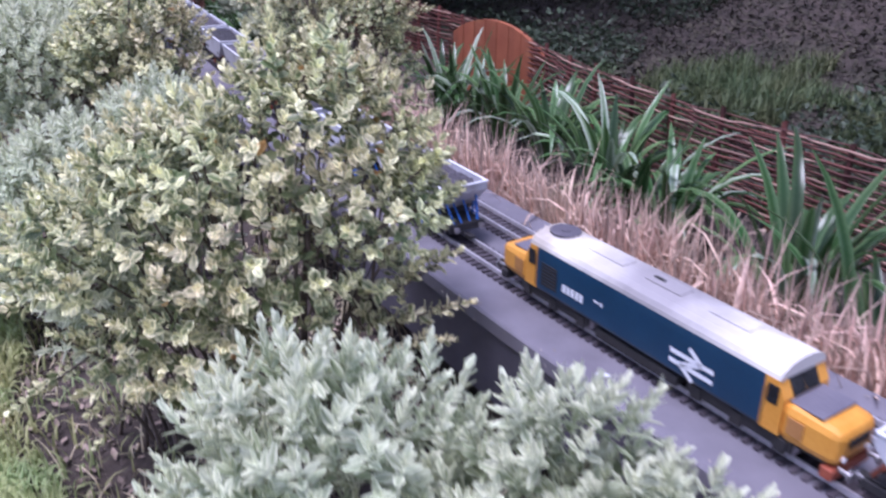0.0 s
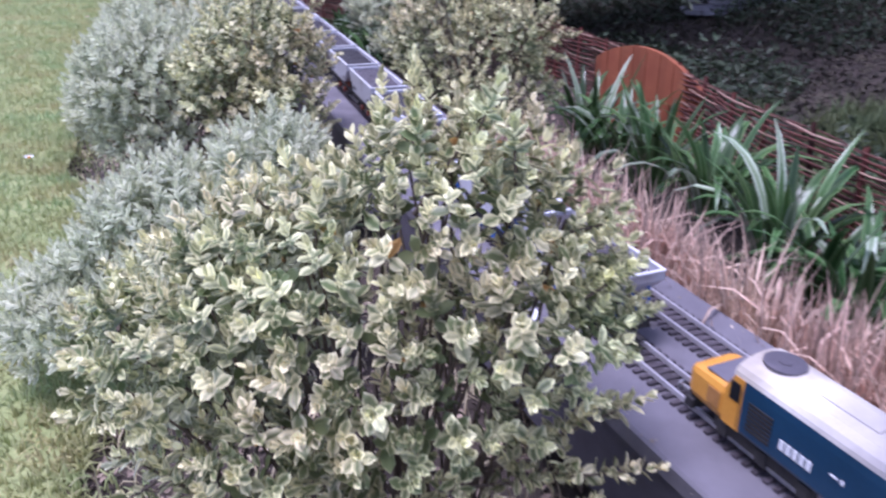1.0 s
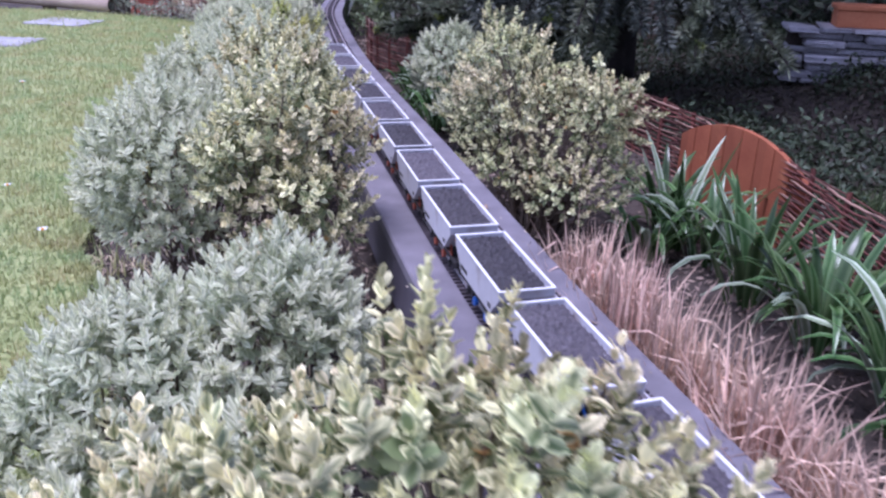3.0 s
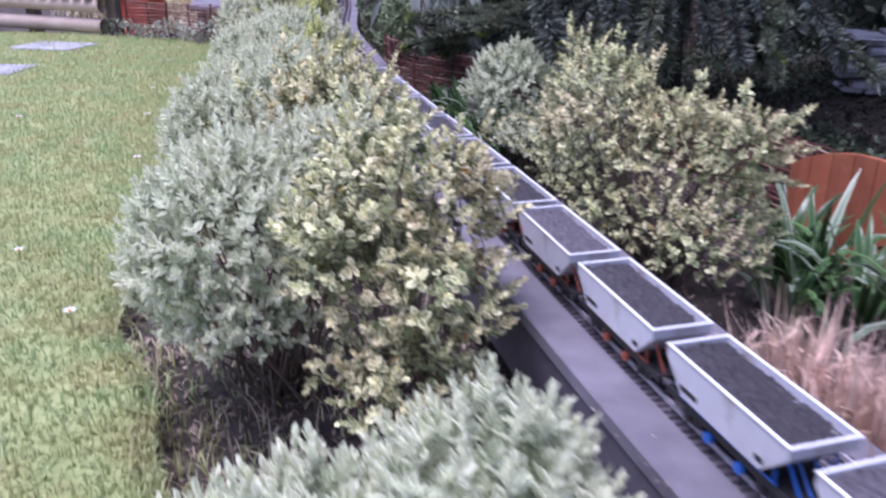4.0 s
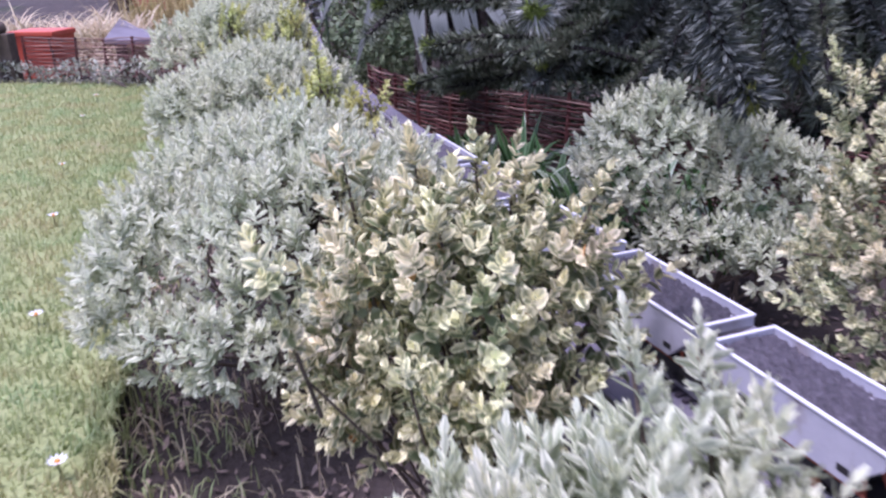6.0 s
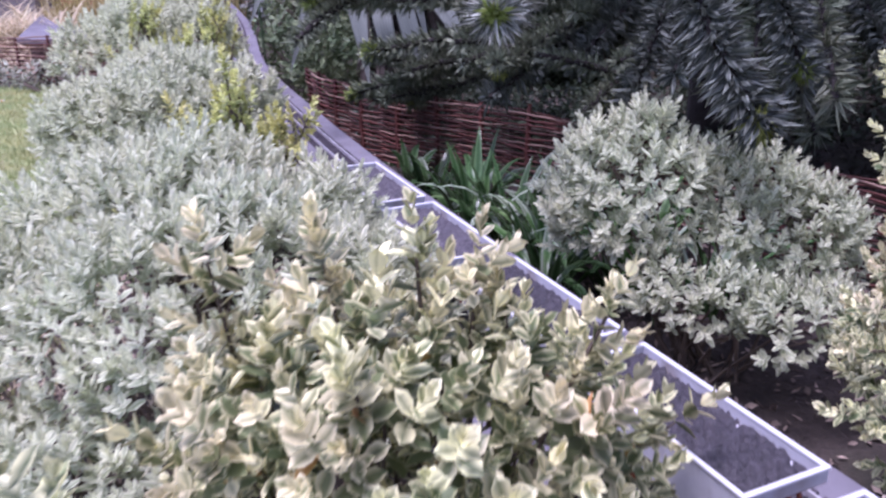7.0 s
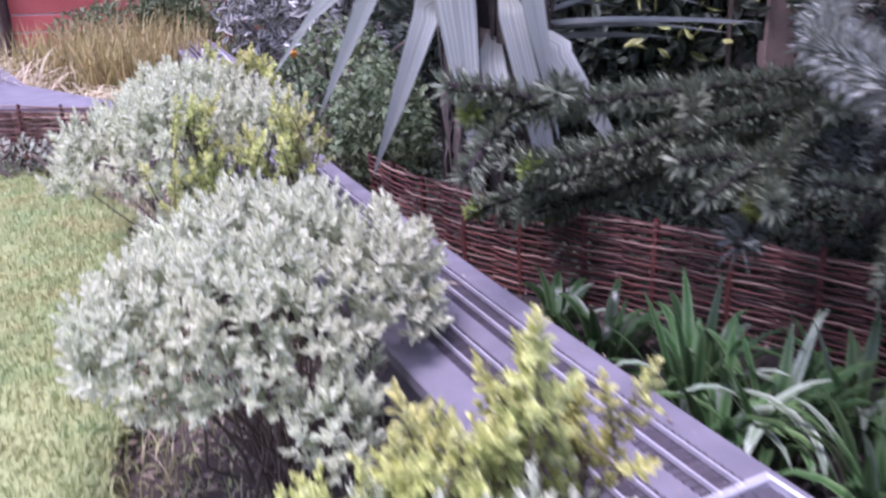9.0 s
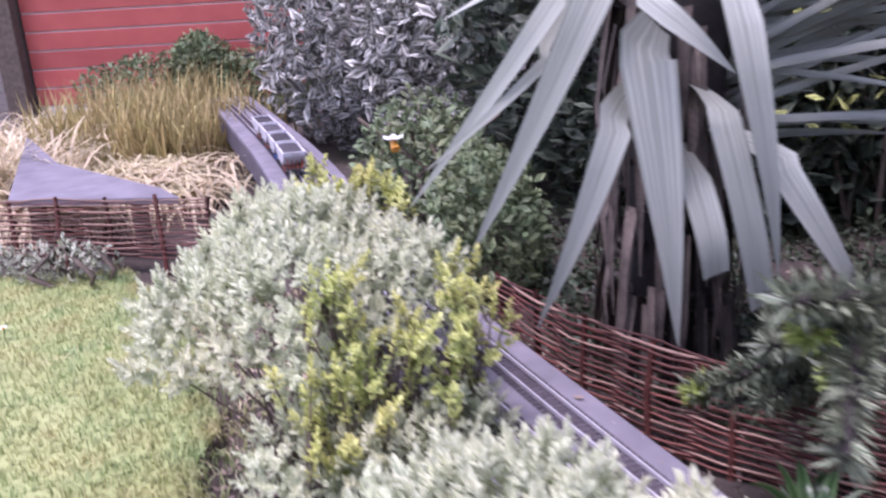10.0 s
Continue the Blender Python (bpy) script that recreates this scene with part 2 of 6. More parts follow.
M_YUCCA = leaf_mat("yucca_leaf", (0.26, 0.28, 0.235), (0.51, 0.535, 0.46), 0.5, 0.22, 0.55, 0.15, 0.12, 0.01, stripes=1.7)
# one leaf, three tones: the front bough's pale underside and caught light painted in
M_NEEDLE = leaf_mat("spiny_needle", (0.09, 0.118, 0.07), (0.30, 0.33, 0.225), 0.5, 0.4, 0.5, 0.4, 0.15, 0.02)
M_SPINE_LIT = leaf_mat("lit_grey_spine", (0.13, 0.155, 0.12), (0.56, 0.585, 0.52), 0.5, 0.35, 0.45, 0.3, 0.15, 0.02)
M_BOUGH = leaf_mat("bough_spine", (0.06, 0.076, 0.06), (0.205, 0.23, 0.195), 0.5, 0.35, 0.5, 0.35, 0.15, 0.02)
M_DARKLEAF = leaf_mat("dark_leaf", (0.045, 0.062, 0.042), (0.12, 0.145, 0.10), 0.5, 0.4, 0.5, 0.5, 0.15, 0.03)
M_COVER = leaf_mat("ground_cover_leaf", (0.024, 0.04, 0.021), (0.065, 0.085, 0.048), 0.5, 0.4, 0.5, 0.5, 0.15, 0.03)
M_SILVER = leaf_mat("silver_leaf", (0.11, 0.115, 0.095), (0.55, 0.55, 0.50), 0.50, 0.3, 0.6, 0.6, 0.15, 0.02)
M_SHED = mat("red_shed_paint", (0.40, 0.075, 0.06), (0.50, 0.11, 0.085), 0.6, 12, 200, 0.2, 0.001, spread=0.1)
M_GAP = mat("pale_gap", (0.72, 0.68, 0.64), (0.82, 0.79, 0.76), 0.7, 12, 200, 0.1)
M_LOG = mat("pale_log", (0.34, 0.25, 0.2), (0.50, 0.40, 0.33), 0.8, 15, 200, 0.5, 0.003)
M_STONE = mat("pale_stone", (0.20, 0.195, 0.21), (0.52, 0.51, 0.55), 0.85, 14, 160, 0.6, 0.004, spread=0.2)
M_DARKBARK = mat("dark_fibrous_bark", (0.012, 0.010, 0.0095), (0.042, 0.033, 0.03), 0.9, 40, 300, 0.6, 0.003)
M_DEAD = mat("withered_brown_leaf", (0.05, 0.04, 0.034), (0.17, 0.135, 0.11), 0.9, 40, 300, 0.4, 0.002, spread=0.5)
M_REDTUB = mat("red_tub_plastic", (0.50, 0.075, 0.035), (0.62, 0.12, 0.06), 0.45, 14, 160, 0.1, 0.001)
M_TERRA = mat("terracotta", (0.48, 0.15, 0.06), (0.58, 0.22, 0.10), 0.7, 14, 160, 0.3, 0.002)


# ---- mesh helpers ----
def flat_mesh(name, V, F, material, UV=None, smooth=False):
    """A mesh from arrays: V (n, 3), F (m, 3) triangles, UV (n, 2) per vertex."""
    me = bpy.data.meshes.new(name)
    V, F = np.asarray(V, dtype=np.float32), np.asarray(F, dtype=np.int32)
    me.vertices.add(len(V))
    me.vertices.foreach_set("co", V.ravel())
    me.loops.add(F.size)
    me.loops.foreach_set("vertex_index", F.ravel())
    me.polygons.add(len(F))
    me.polygons.foreach_set("loop_start", np.arange(0, F.size, 3, dtype=np.int32))
    me.polygons.foreach_set("loop_total", np.full(len(F), 3, dtype=np.int32))
    if smooth:
        me.polygons.foreach_set("use_smooth", np.ones(len(F), dtype=bool))
    if UV is not None:
        lay = me.uv_layers.new(name="leaf")
        lay.data.foreach_set("uv", np.asarray(UV, dtype=np.float32)[F.ravel()].ravel())
    me.update(calc_edges=True)
    me.materials.append(material)
    return me


def child(name, me, parent, label="", kind=""):
    ob = new(name, me)
    ob.parent = parent
    return tagged(ob, label=label, kind=kind)


def part(name, bm, material, parent, label="", smooth=False):
    me = bpy.data.meshes.new(name)
    bm.to_mesh(me)
    bm.free()
    me.materials.append(material)
    if smooth:
        me.polygons.foreach_set("use_smooth", [True] * len(me.polygons))
    return child(name, me, parent, label)


def box(bm, x0, x1, y0, y1, z0, z1, m=None, bevel=0.0):
    vs = bmesh.ops.create_cube(bm, size=1)["verts"]
    for v in vs:
        v.co = Vector((x0 + (v.co.x + 0.5) * (x1 - x0), y0 + (v.co.y + 0.5) * (y1 - y0), z0 + (v.co.z + 0.5) * (z1 - z0)))
    if bevel:
        es = list({e for v in vs for e in v.link_edges})
        r = bmesh.ops.bevel(bm, geom=es, offset=bevel, segments=2, affect="EDGES", profile=0.5)
        vs = list({v for f in r["faces"] for v in f.verts} | {v for v in vs if v.is_valid})
    if m is not None:
        bmesh.ops.transform(bm, matrix=m, verts=vs)
    return vs


def rod(bm, a, b, r0, r1=None, sides=6):
    a, b = Vector(a), Vector(b)
    q = (b - a).to_track_quat("Z", "Y").to_matrix().to_4x4()
    m = Matrix.Translation((a + b) / 2) @ q
    bmesh.ops.create_cone(bm, cap_ends=True, segments=sides, radius1=r0, radius2=r0 if r1 is None else r1, depth=(b - a).length, matrix=m)


def prism(bm, outline, y0, y1):
    """A solid from an outline of (x, z) drawn along y."""
    a = [bm.verts.new((x, y0, z)) for x, z in outline]
    b = [bm.verts.new((x, y1, z)) for x, z in outline]
    n = len(outline)
    bm.faces.new(a)
    bm.faces.new(b[::-1])
    for i in range(n):
        bm.faces.new((a[i], b[i], b[(i + 1) % n], a[(i + 1) % n]))
    bmesh.ops.recalc_face_normals(bm, faces=bm.faces)


def tubes(paths, sides=5):
    """Tapered tubes: each path is a list of (point, radius). Gives V, F, UV."""
    V, F, U, off = [], [], [], 0
    for path in paths:
        pts = np.array([p for p, r in path], dtype=float)
        rad = np.array([r for p, r in path], dtype=float)
        d = np.gradient(pts, axis=0)
        d /= np.linalg.norm(d, axis=1)[:, None] + 1e-9
        up = np.where(np.abs(d[:, 2:3]) > 0.9, np.array([[1.0, 0, 0]]), np.array([[0, 0, 1.0]]))
        u = np.cross(d, up)
        u /= np.linalg.norm(u, axis=1)[:, None]
        w = np.cross(d, u)
        n = len(pts)
        for k in range(sides):
            a = 2 * math.pi * k / sides
            V.append(pts + (u * math.cos(a) + w * math.sin(a)) * rad[:, None])
        U.append(np.zeros((n * sides, 2)))
        for i in range(n - 1):
            for k in range(sides):
                k2 = (k + 1) % sides
                a, b, c, e = off + k * n + i, off + k2 * n + i, off + k2 * n + i + 1, off + k * n + i + 1
                F += [(a, b, c), (a, c, e)]
        off += n * sides
    return np.vstack(V), np.array(F), np.vstack(U)


def leaf(length, width, fold=0.3, curl=0.2, segs=3, widest=0.5, tipw=0.0):
    """One leaf along +y, its face up +z: V, F, UV (u is 0 at the midrib and 1 at the margin)."""
    V, U, F = [], [], []
    for i in range(segs + 1):
        s = i / segs
        w = width / 2 * max(tipw if s > widest else 0.25, math.sin(math.pi * min(1, s ** (math.log(0.5) / math.log(widest))))) if i < segs else width / 2 * tipw
        if i == 0:
            w = width * 0.1
        y, z = length * s, curl * length * (s * s)
        V += [(-w, y, z + fold * w), (0, y, z), (w, y, z + fold * w)]
        U += [(1, s), (0, s), (1, s)]
    for i in range(segs):
        a = 3 * i
        F += [(a, a + 1, a + 4), (a, a + 4, a + 3), (a + 1, a + 2, a + 5), (a + 1, a + 5, a + 4)]
    return np.array(V, float), np.array(F), np.array(U, float)


def rotation(axis_z, spin, lean=None):
    """Rotation matrices (n, 3, 3) that turn +z to axis_z (n, 3) after a spin about it."""
    z = axis_z / (np.linalg.norm(axis_z, axis=1)[:, None] + 1e-9)
    ref = np.where(np.abs(z[:, 2:3]) > 0.95, np.array([[1.0, 0, 0]]), np.array([[0, 0, 1.0]]))
    x = np.cross(ref, z)
    x /= np.linalg.norm(x, axis=1)[:, None]
    y = np.cross(z, x)
    c, s = np.cos(spin)[:, None], np.sin(spin)[:, None]
    return np.stack([x * c + y * s, y * c - x * s, z], axis=2)


def scatter(template, R, P, S):
    """Copies of a template at places P, turned by R, sized by S, as one set of arrays."""
    V, F, U = template
    n, k = len(P), len(V)
    out = np.einsum("nij,kj->nki", R, V) * S[:, None, None] + P[:, None, :]
    FF = (F[None, :, :] + (np.arange(n) * k)[:, None, None]).reshape(-1, 3)
    return out.reshape(-1, 3), FF, np.tile(U, (n, 1))


def merge(sets):
    V, F, U, off = [], [], [], 0
    for v, f, u in sets:
        V.append(v)
        F.append(np.asarray(f) + off)
        U.append(u)
        off += len(v)
    return np.vstack(V), np.vstack(F), np.vstack(U)


def shoot(rng, pairs, lf, gap, rise, spread_top, spread_low, jitter=0.2, whorl=2):
    """A leafy shoot along +z: leaves in turned pairs, open below and closing to the tip."""
    sets = []
    for i in range(pairs):
        s = i / max(1, pairs - 1)
        tilt = spread_low + (spread_top - spread_low) * s
        for k in range(whorl):
            a = i * math.pi / whorl + k * 2 * math.pi / whorl + rng.normal(0, jitter)
            t = tilt + rng.normal(0, jitter * 0.6)
            m = np.array(Euler((t, 0, a)).to_matrix())
            size = (1 - 0.35 * s) * rng.uniform(0.85, 1.12)
            sets.append((lf[0] @ m.T * size + np.array([0, 0, gap * i + rise]), lf[1], lf[2] + np.array([(s - 0.5) * 0.55, 0])))
    return merge(sets)


# ---- the lie of the line ----
DECK_Z, DECK_W = 0.10, 0.136
EDGE_X = [0.75, 0.60, 0.42, 0.335, 0.25, 0.135, 0.045, -0.015, -0.080, -0.20, -0.30, -0.40, -0.49, -0.58, -0.66, -0.75, -0.85, -0.97, -1.05, -1.17, -1.28, -1.40, -1.51, -1.72]
EDGE_Y = [-0.34, -0.10, 0.17, 0.30, 0.425, 0.600, 0.745, 0.855, 0.97, 1.21, 1.41, 1.60, 1.77, 1.95, 2.11, 2.31, 2.54, 2.81, 3.06, 3.47, 3.80, 4.12, 4.42, 4.95]
YY = np.arange(-0.34, 4.95, 0.005)
XX = np.interp(YY, EDGE_Y, EDGE_X)
for k in range(3):
    XX[25:-25] = np.convolve(XX, np.ones(51) / 51, "valid")
SS = np.concatenate([[0], np.cumsum(np.hypot(np.diff(XX), np.diff(YY)))])


def arc(y):
    """The length along the line's edge at which it passes y."""
    return float(np.interp(y, YY, SS))


def line_at(s, left):
    """Place and heading at the length s, by left metres to the left of the deck's far edge."""
    x, y = np.interp(s, SS, XX), np.interp(s, SS, YY)
    x2, y2 = np.interp(s + 0.01, SS, XX), np.interp(s + 0.01, SS, YY)
    d = np.array([x2 - x, y2 - y])
    d /= np.linalg.norm(d)
    return x - d[1] * left, y + d[0] * left, math.degrees(math.atan2(-d[0], d[1]))


def sweep(bm, profile, s0, s1, step=0.03):
    """Draws an outline of (left, z) along the line, closed at both ends."""
    ss = np.linspace(s0, s1, max(2, int((s1 - s0) / step)))
    rings = []
    for s in ss:
        rings.append([bm.verts.new((*line_at(s, a)[:2], z)) for a, z in profile])
    n = len(profile)
    for r, q in zip(rings, rings[1:]):
        for i in range(n):
            bm.faces.new((r[i], r[(i + 1) % n], q[(i + 1) % n], q[i]))
    bm.faces.new(rings[0])
    bm.faces.new(rings[-1][::-1])
    bmesh.ops.recalc_face_normals(bm, faces=bm.faces)


# ---- ground ----
def ground_height(x, y):
    """The lawn side is level; the bed beyond the line dips, then rises to a bank."""
    side = x - np.interp(y, YY, XX)
    far = np.clip((side - 0.7) / 1.2, 0, 1)
    return -0.03 + 0.22 * far * far + 0.012 * np.sin(7 * x + 1.3) * np.cos(6 * y) + 0.006 * np.sin(23 * x) * np.sin(19 * y + 0.5)


gx = np.concatenate([[-60, -20, -8], np.arange(-4, 3.01, 0.04), [6, 20, 60]])
gy = np.concatenate([[-60, -20, -6], np.arange(-1, 7.01, 0.04), [10, 20, 60]])
GX, GY = np.meshgrid(gx, gy)
GZ = ground_height(GX, GY)
nx, ny = len(gx), len(gy)
idx = np.arange(nx * ny).reshape(ny, nx)
q = np.stack([idx[:-1, :-1], idx[:-1, 1:], idx[1:, 1:], idx[1:, :-1]], -1).reshape(-1, 4)
tagged(new("ground", flat_mesh("ground", np.stack([GX, GY, GZ], -1).reshape(-1, 3), np.vstack([q[:, [0, 1, 2]], q[:, [0, 2, 3]]]), M_SOIL, smooth=True)),
       label="dark brown bare soil of the garden beds", category="ground", kind="structure")


def lawn_edge(y):
    """The lawn's border along the shrubs."""
    return np.interp(y, [-0.6, 0.2, 0.45, 0.6, 0.75, 1.0, 1.3, 1.8, 2.07, 2.4, 2.67, 2.85, 3.0, 3.25], [-0.12, -0.21, -0.27, -0.36, -0.46, -0.60, -0.79, -0.98, -1.06, -1.17, -1.23, -1.31, -1.42, -1.52]) + 0.02 * np.sin(9 * y) + 0.01 * np.sin(31 * y)


ly = np.arange(-0.6, 3.26, 0.03)
lu = np.concatenate([[0, 0.004, 0.02], np.arange(0.05, 3.0, 0.05)])
LY, LU = np.meshgrid(ly, lu, indexing="ij")
LX = lawn_edge(LY) - LU
LZ = np.where(LU < 0.003, -0.03, 0.0) + 0.006 * np.sin(5 * LX) * np.sin(4.3 * LY) * (LU > 0)
idx = np.arange(LX.size).reshape(LX.shape)
q = np.stack([idx[:-1, :-1], idx[:-1, 1:], idx[1:, 1:], idx[1:, :-1]], -1).reshape(-1, 4)[:, ::-1]
tagged(new("lawn", flat_mesh("lawn", np.stack([LX, LY, LZ], -1).reshape(-1, 3), np.vstack([q[:, [0, 1, 2]], q[:, [0, 2, 3]]]), M_LAWN, smooth=True)),
       label="short green lawn with yellowish worn patches", category="lawn", kind="structure")

# ---- the raised deck ----
deck = tagged(new("railway_deck"), "raised curving deck covered in purple-grey roofing felt", "deck", kind="structure")
S0, S1 = arc(-0.3), arc(4.7)
bm = bmesh.new()
sweep(bm, [(-0.002, DECK_Z), (-0.002, DECK_Z - 0.012), (DECK_W + 0.0008, DECK_Z - 0.012), (DECK_W + 0.0008, DECK_Z - 0.0015), (DECK_W - 0.001, DECK_Z)], S0, S1)
part("deck_top", bm, M_FELT, deck, "weathered purple-grey mineral felt")
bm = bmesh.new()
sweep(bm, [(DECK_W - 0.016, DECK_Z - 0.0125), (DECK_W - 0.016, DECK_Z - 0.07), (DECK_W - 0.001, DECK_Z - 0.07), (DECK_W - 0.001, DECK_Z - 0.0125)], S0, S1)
part("front_fascia", bm, M_SHADED_FELT_GRILLE, deck, "felt-covered side board, darkened in colour for its shade")
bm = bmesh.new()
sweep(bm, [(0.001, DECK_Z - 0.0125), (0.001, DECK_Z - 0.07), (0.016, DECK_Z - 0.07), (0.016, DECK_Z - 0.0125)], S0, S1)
part("back_fascia", bm, M_SHADED_FELT_GRILLE, deck)
for k in range(11):
    s = S0 + 0.2 + k * 0.45
    bm = bmesh.new()
    for a in (0.03, DECK_W - 0.04):
        x, y, h = line_at(s, a)
        box(bm, -0.011, 0.011, -0.011, 0.011, -0.06, DECK_Z - 0.0125, pose(x, y, 0, 0, 0, h), 0.001)
    part("post", bm, M_TWIG, deck)

# ---- two tracks ----
TRACKS = (0.087, 0.037)
RAIL_TOP = DECK_Z + 0.0055
sleeper_me = None
for n, at in enumerate(TRACKS):
    track = tagged(new("model_track"), "narrow model railway track with dark sleepers and bright rails", "track", "railway tracks")
    for g in (-0.0083, 0.0083):
        bm = bmesh.new()
        sweep(bm, [(at + g - 0.0008, DECK_Z + 0.0021), (at + g + 0.0008, DECK_Z + 0.0021), (at + g + 0.0008, RAIL_TOP), (at + g - 0.0008, RAIL_TOP)], S0, S1)
        part("rail", bm, M_RAIL, track, "bright nickel rail")
    bm = bmesh.new()
    sweep(bm, [(at - 0.0048, DECK_Z - 0.0002), (at - 0.0048, DECK_Z + 0.0010), (at + 0.0048, DECK_Z + 0.0010), (at + 0.0048, DECK_Z - 0.0002)], S0, S1)
    part("web", bm, M_SLEEPER, track)
    if sleeper_me is None:
        bm = bmesh.new()
        box(bm, -0.0155, 0.0155, -0.0017, 0.0017, -0.0002, 0.0021)
        sleeper_me = bpy.data.meshes.new("sleeper")
        bm.to_mesh(sleeper_me)
        bm.free()
        sleeper_me.materials.append(M_SLEEPER)
    near0, near1 = arc(1.55), arc(2.9)
    rest, s, count = bmesh.new(), S0 + 0.01, 0
    while s < S1 - 0.01:
        x, y, h = line_at(s, at)
        if near0 < s < near1 and count < 290:
            ob = child("sleeper", sleeper_me, track)
            ob.matrix_local = pose(x, y, DECK_Z, 0, 0, h)
            count += 1
        else:
            box(rest, -0.0155, 0.0155, -0.0017, 0.0017, -0.0002, 0.0021, pose(x, y, DECK_Z, 0, 0, h))
        s += 0.0074
    tagged(part("sleeper_bed", rest, M_SLEEPER, track), kind="stuff")


# ---- rolling stock: y is along the vehicle, z is 0 on the rail ----
def wheelset(parent, y, r, name="wheel"):
    for x in (-0.0085, 0.0085):
        bm = bmesh.new()
        rod(bm, (x - 0.0013, y, r), (x + 0.0013, y, r), r, sides=16)
        rod(bm, (x - 0.0018, y, r), (x + 0.0018, y, r), r * 0.35, sides=8)
        part(name, bm, M_STEEL, parent)


def hopper_wagon(frame_paint, frame_word):
    wagon = tagged(new("hopper_wagon"), f"pale grey model hopper wagon of coal with {frame_word} frame", "wagon", "coal train wagons")
    L, W, H = 0.0575, 0.0212, 0.0485
    # sides flat and upright, ends undercut; a thin open rim on top
    bm = bmesh.new()
    prism(bm, [(-L, H - 0.007), (-L * 0.985, H - 0.0085), (-L * 0.66, 0.0225), (L * 0.66, 0.0225), (L * 0.985, H - 0.0085), (L, H - 0.007)], -W, W)
    bmesh.ops.transform(bm, matrix=Matrix.Rotation(math.pi / 2, 4, "Z"), verts=bm.verts)
    for x0, x1, y0, y1 in ((-W, -W + 0.0013, -L, L), (W - 0.0013, W, -L, L), (-W + 0.0013, W - 0.0013, -L, -L + 0.0014), (-W + 0.0013, W - 0.0013, L - 0.0014, L)):
        box(bm, x0, x1, y0, y1, H - 0.007, H - 0.0008)
    body = part("hopper", bm, M_WAGON, wagon, "pale grey steel hopper with undercut ends")
    bm = bmesh.new()
    prism(bm, [(-W * 0.96, 0.0225), (W * 0.96, 0.0225), (W * 0.62, 0.0150), (-W * 0.62, 0.0150)], -L * 0.66, L * 0.66)
    part("hopper_floor", bm, M_BLACK, wagon, "dark sloping hopper floor")
    for sx in (-1, 1):
        for y0, y1 in ((-0.040, -0.033), (0.022, 0.040)):
            bm = bmesh.new()
            box(bm, sx * W - 0.0002, sx * W + 0.0003, y0, y1, 0.0265, 0.0300)
            part("data_panel", bm, M_BLACK, body, "small dark lettering panel")
    bm = bmesh.new()
    for x0, x1, y0, y1 in ((-W - 0.0006, -W + 0.0016, -L - 0.0006, L + 0.0006), (W - 0.0016, W + 0.0006, -L - 0.0006, L + 0.0006), (-W + 0.0016, W - 0.0016, -L - 0.0006, -L + 0.0017), (-W + 0.0016, W - 0.0016, L - 0.0017, L + 0.0006)):
        box(bm, x0, x1, y0, y1, H - 0.0014, H, bevel=0.0003)
    part("rim", bm, M_RIM, wagon, "white-edged top rim")
    # coal: an uneven heap of lumps
    rng = np.random.default_rng(5)
    nx_, ny_ = 22, 60
    xs, ys = np.linspace(-W * 0.935, W * 0.935, nx_), np.linspace(-L * 0.972, L * 0.972, ny_)
    CX, CY = np.meshgrid(xs, ys)
    CZ = H - 0.0064 + 0.0030 * np.cos(CX / W * 1.4) + rng.normal(0, 0.0008, CX.shape) + 0.0007 * np.sin(CY * 160)
    idx = np.arange(CX.size).reshape(CX.shape)
    q = np.stack([idx[:-1, :-1], idx[:-1, 1:], idx[1:, 1:], idx[1:, :-1]], -1).reshape(-1, 4)
    tagged(child("coal_load", flat_mesh("coal_load", np.stack([CX, CY, CZ], -1).reshape(-1, 3), np.vstack([q[:, [0, 1, 2]], q[:, [0, 2, 3]]]), M_COAL), wagon, "dark heaped model coal"), kind="stuff")
    # underframe, cradle and running gear
    for sx in (-1, 1):
        bm = bmesh.new()
        box(bm, sx * 0.0150 - 0.0009, sx * 0.0150 + 0.0009, -0.0600, 0.0600, 0.0118, 0.0165, bevel=0.0003)
        part("solebar", bm, M_BLACK, wagon, "black solebar")
        bm = bmesh.new()
        for y in (-0.044, -0.022, 0.022, 0.044):
            rod(bm, (sx * 0.0153, y, 0.0168), (sx * 0.0168, y * 1.02, 0.027), 0.0011, sides=4)
        box(bm, sx * 0.0160 - 0.0006, sx * 0.0160 + 0.0006, -0.046, 0.046, 0.0172, 0.0188)
        part("side_brace", bm, frame_paint, wagon, f"{frame_word} painted braces")
        for y in (-0.036, 0.036):
            bm = bmesh.new()
            box(bm, sx * 0.0130 - 0.0008, sx * 0.0130 + 0.0012, y - 0.008, y + 0.008, 0.0035, 0.012, bevel=0.0004)
            rod(bm, (sx * 0.0135, y, 0.0065), (sx * 0.0165, y, 0.0065), 0.0023, sides=10)
            part("axle_guard", bm, M_BLACK, wagon)
        for y in (-0.016, 0.014):
            bm = bmesh.new()
            rod(bm, (sx * 0.0140, y, 0.0075), (sx * 0.0172, y, 0.0075), 0.0036, sides=14)
            part("brake_disc", bm, frame_paint, wagon)
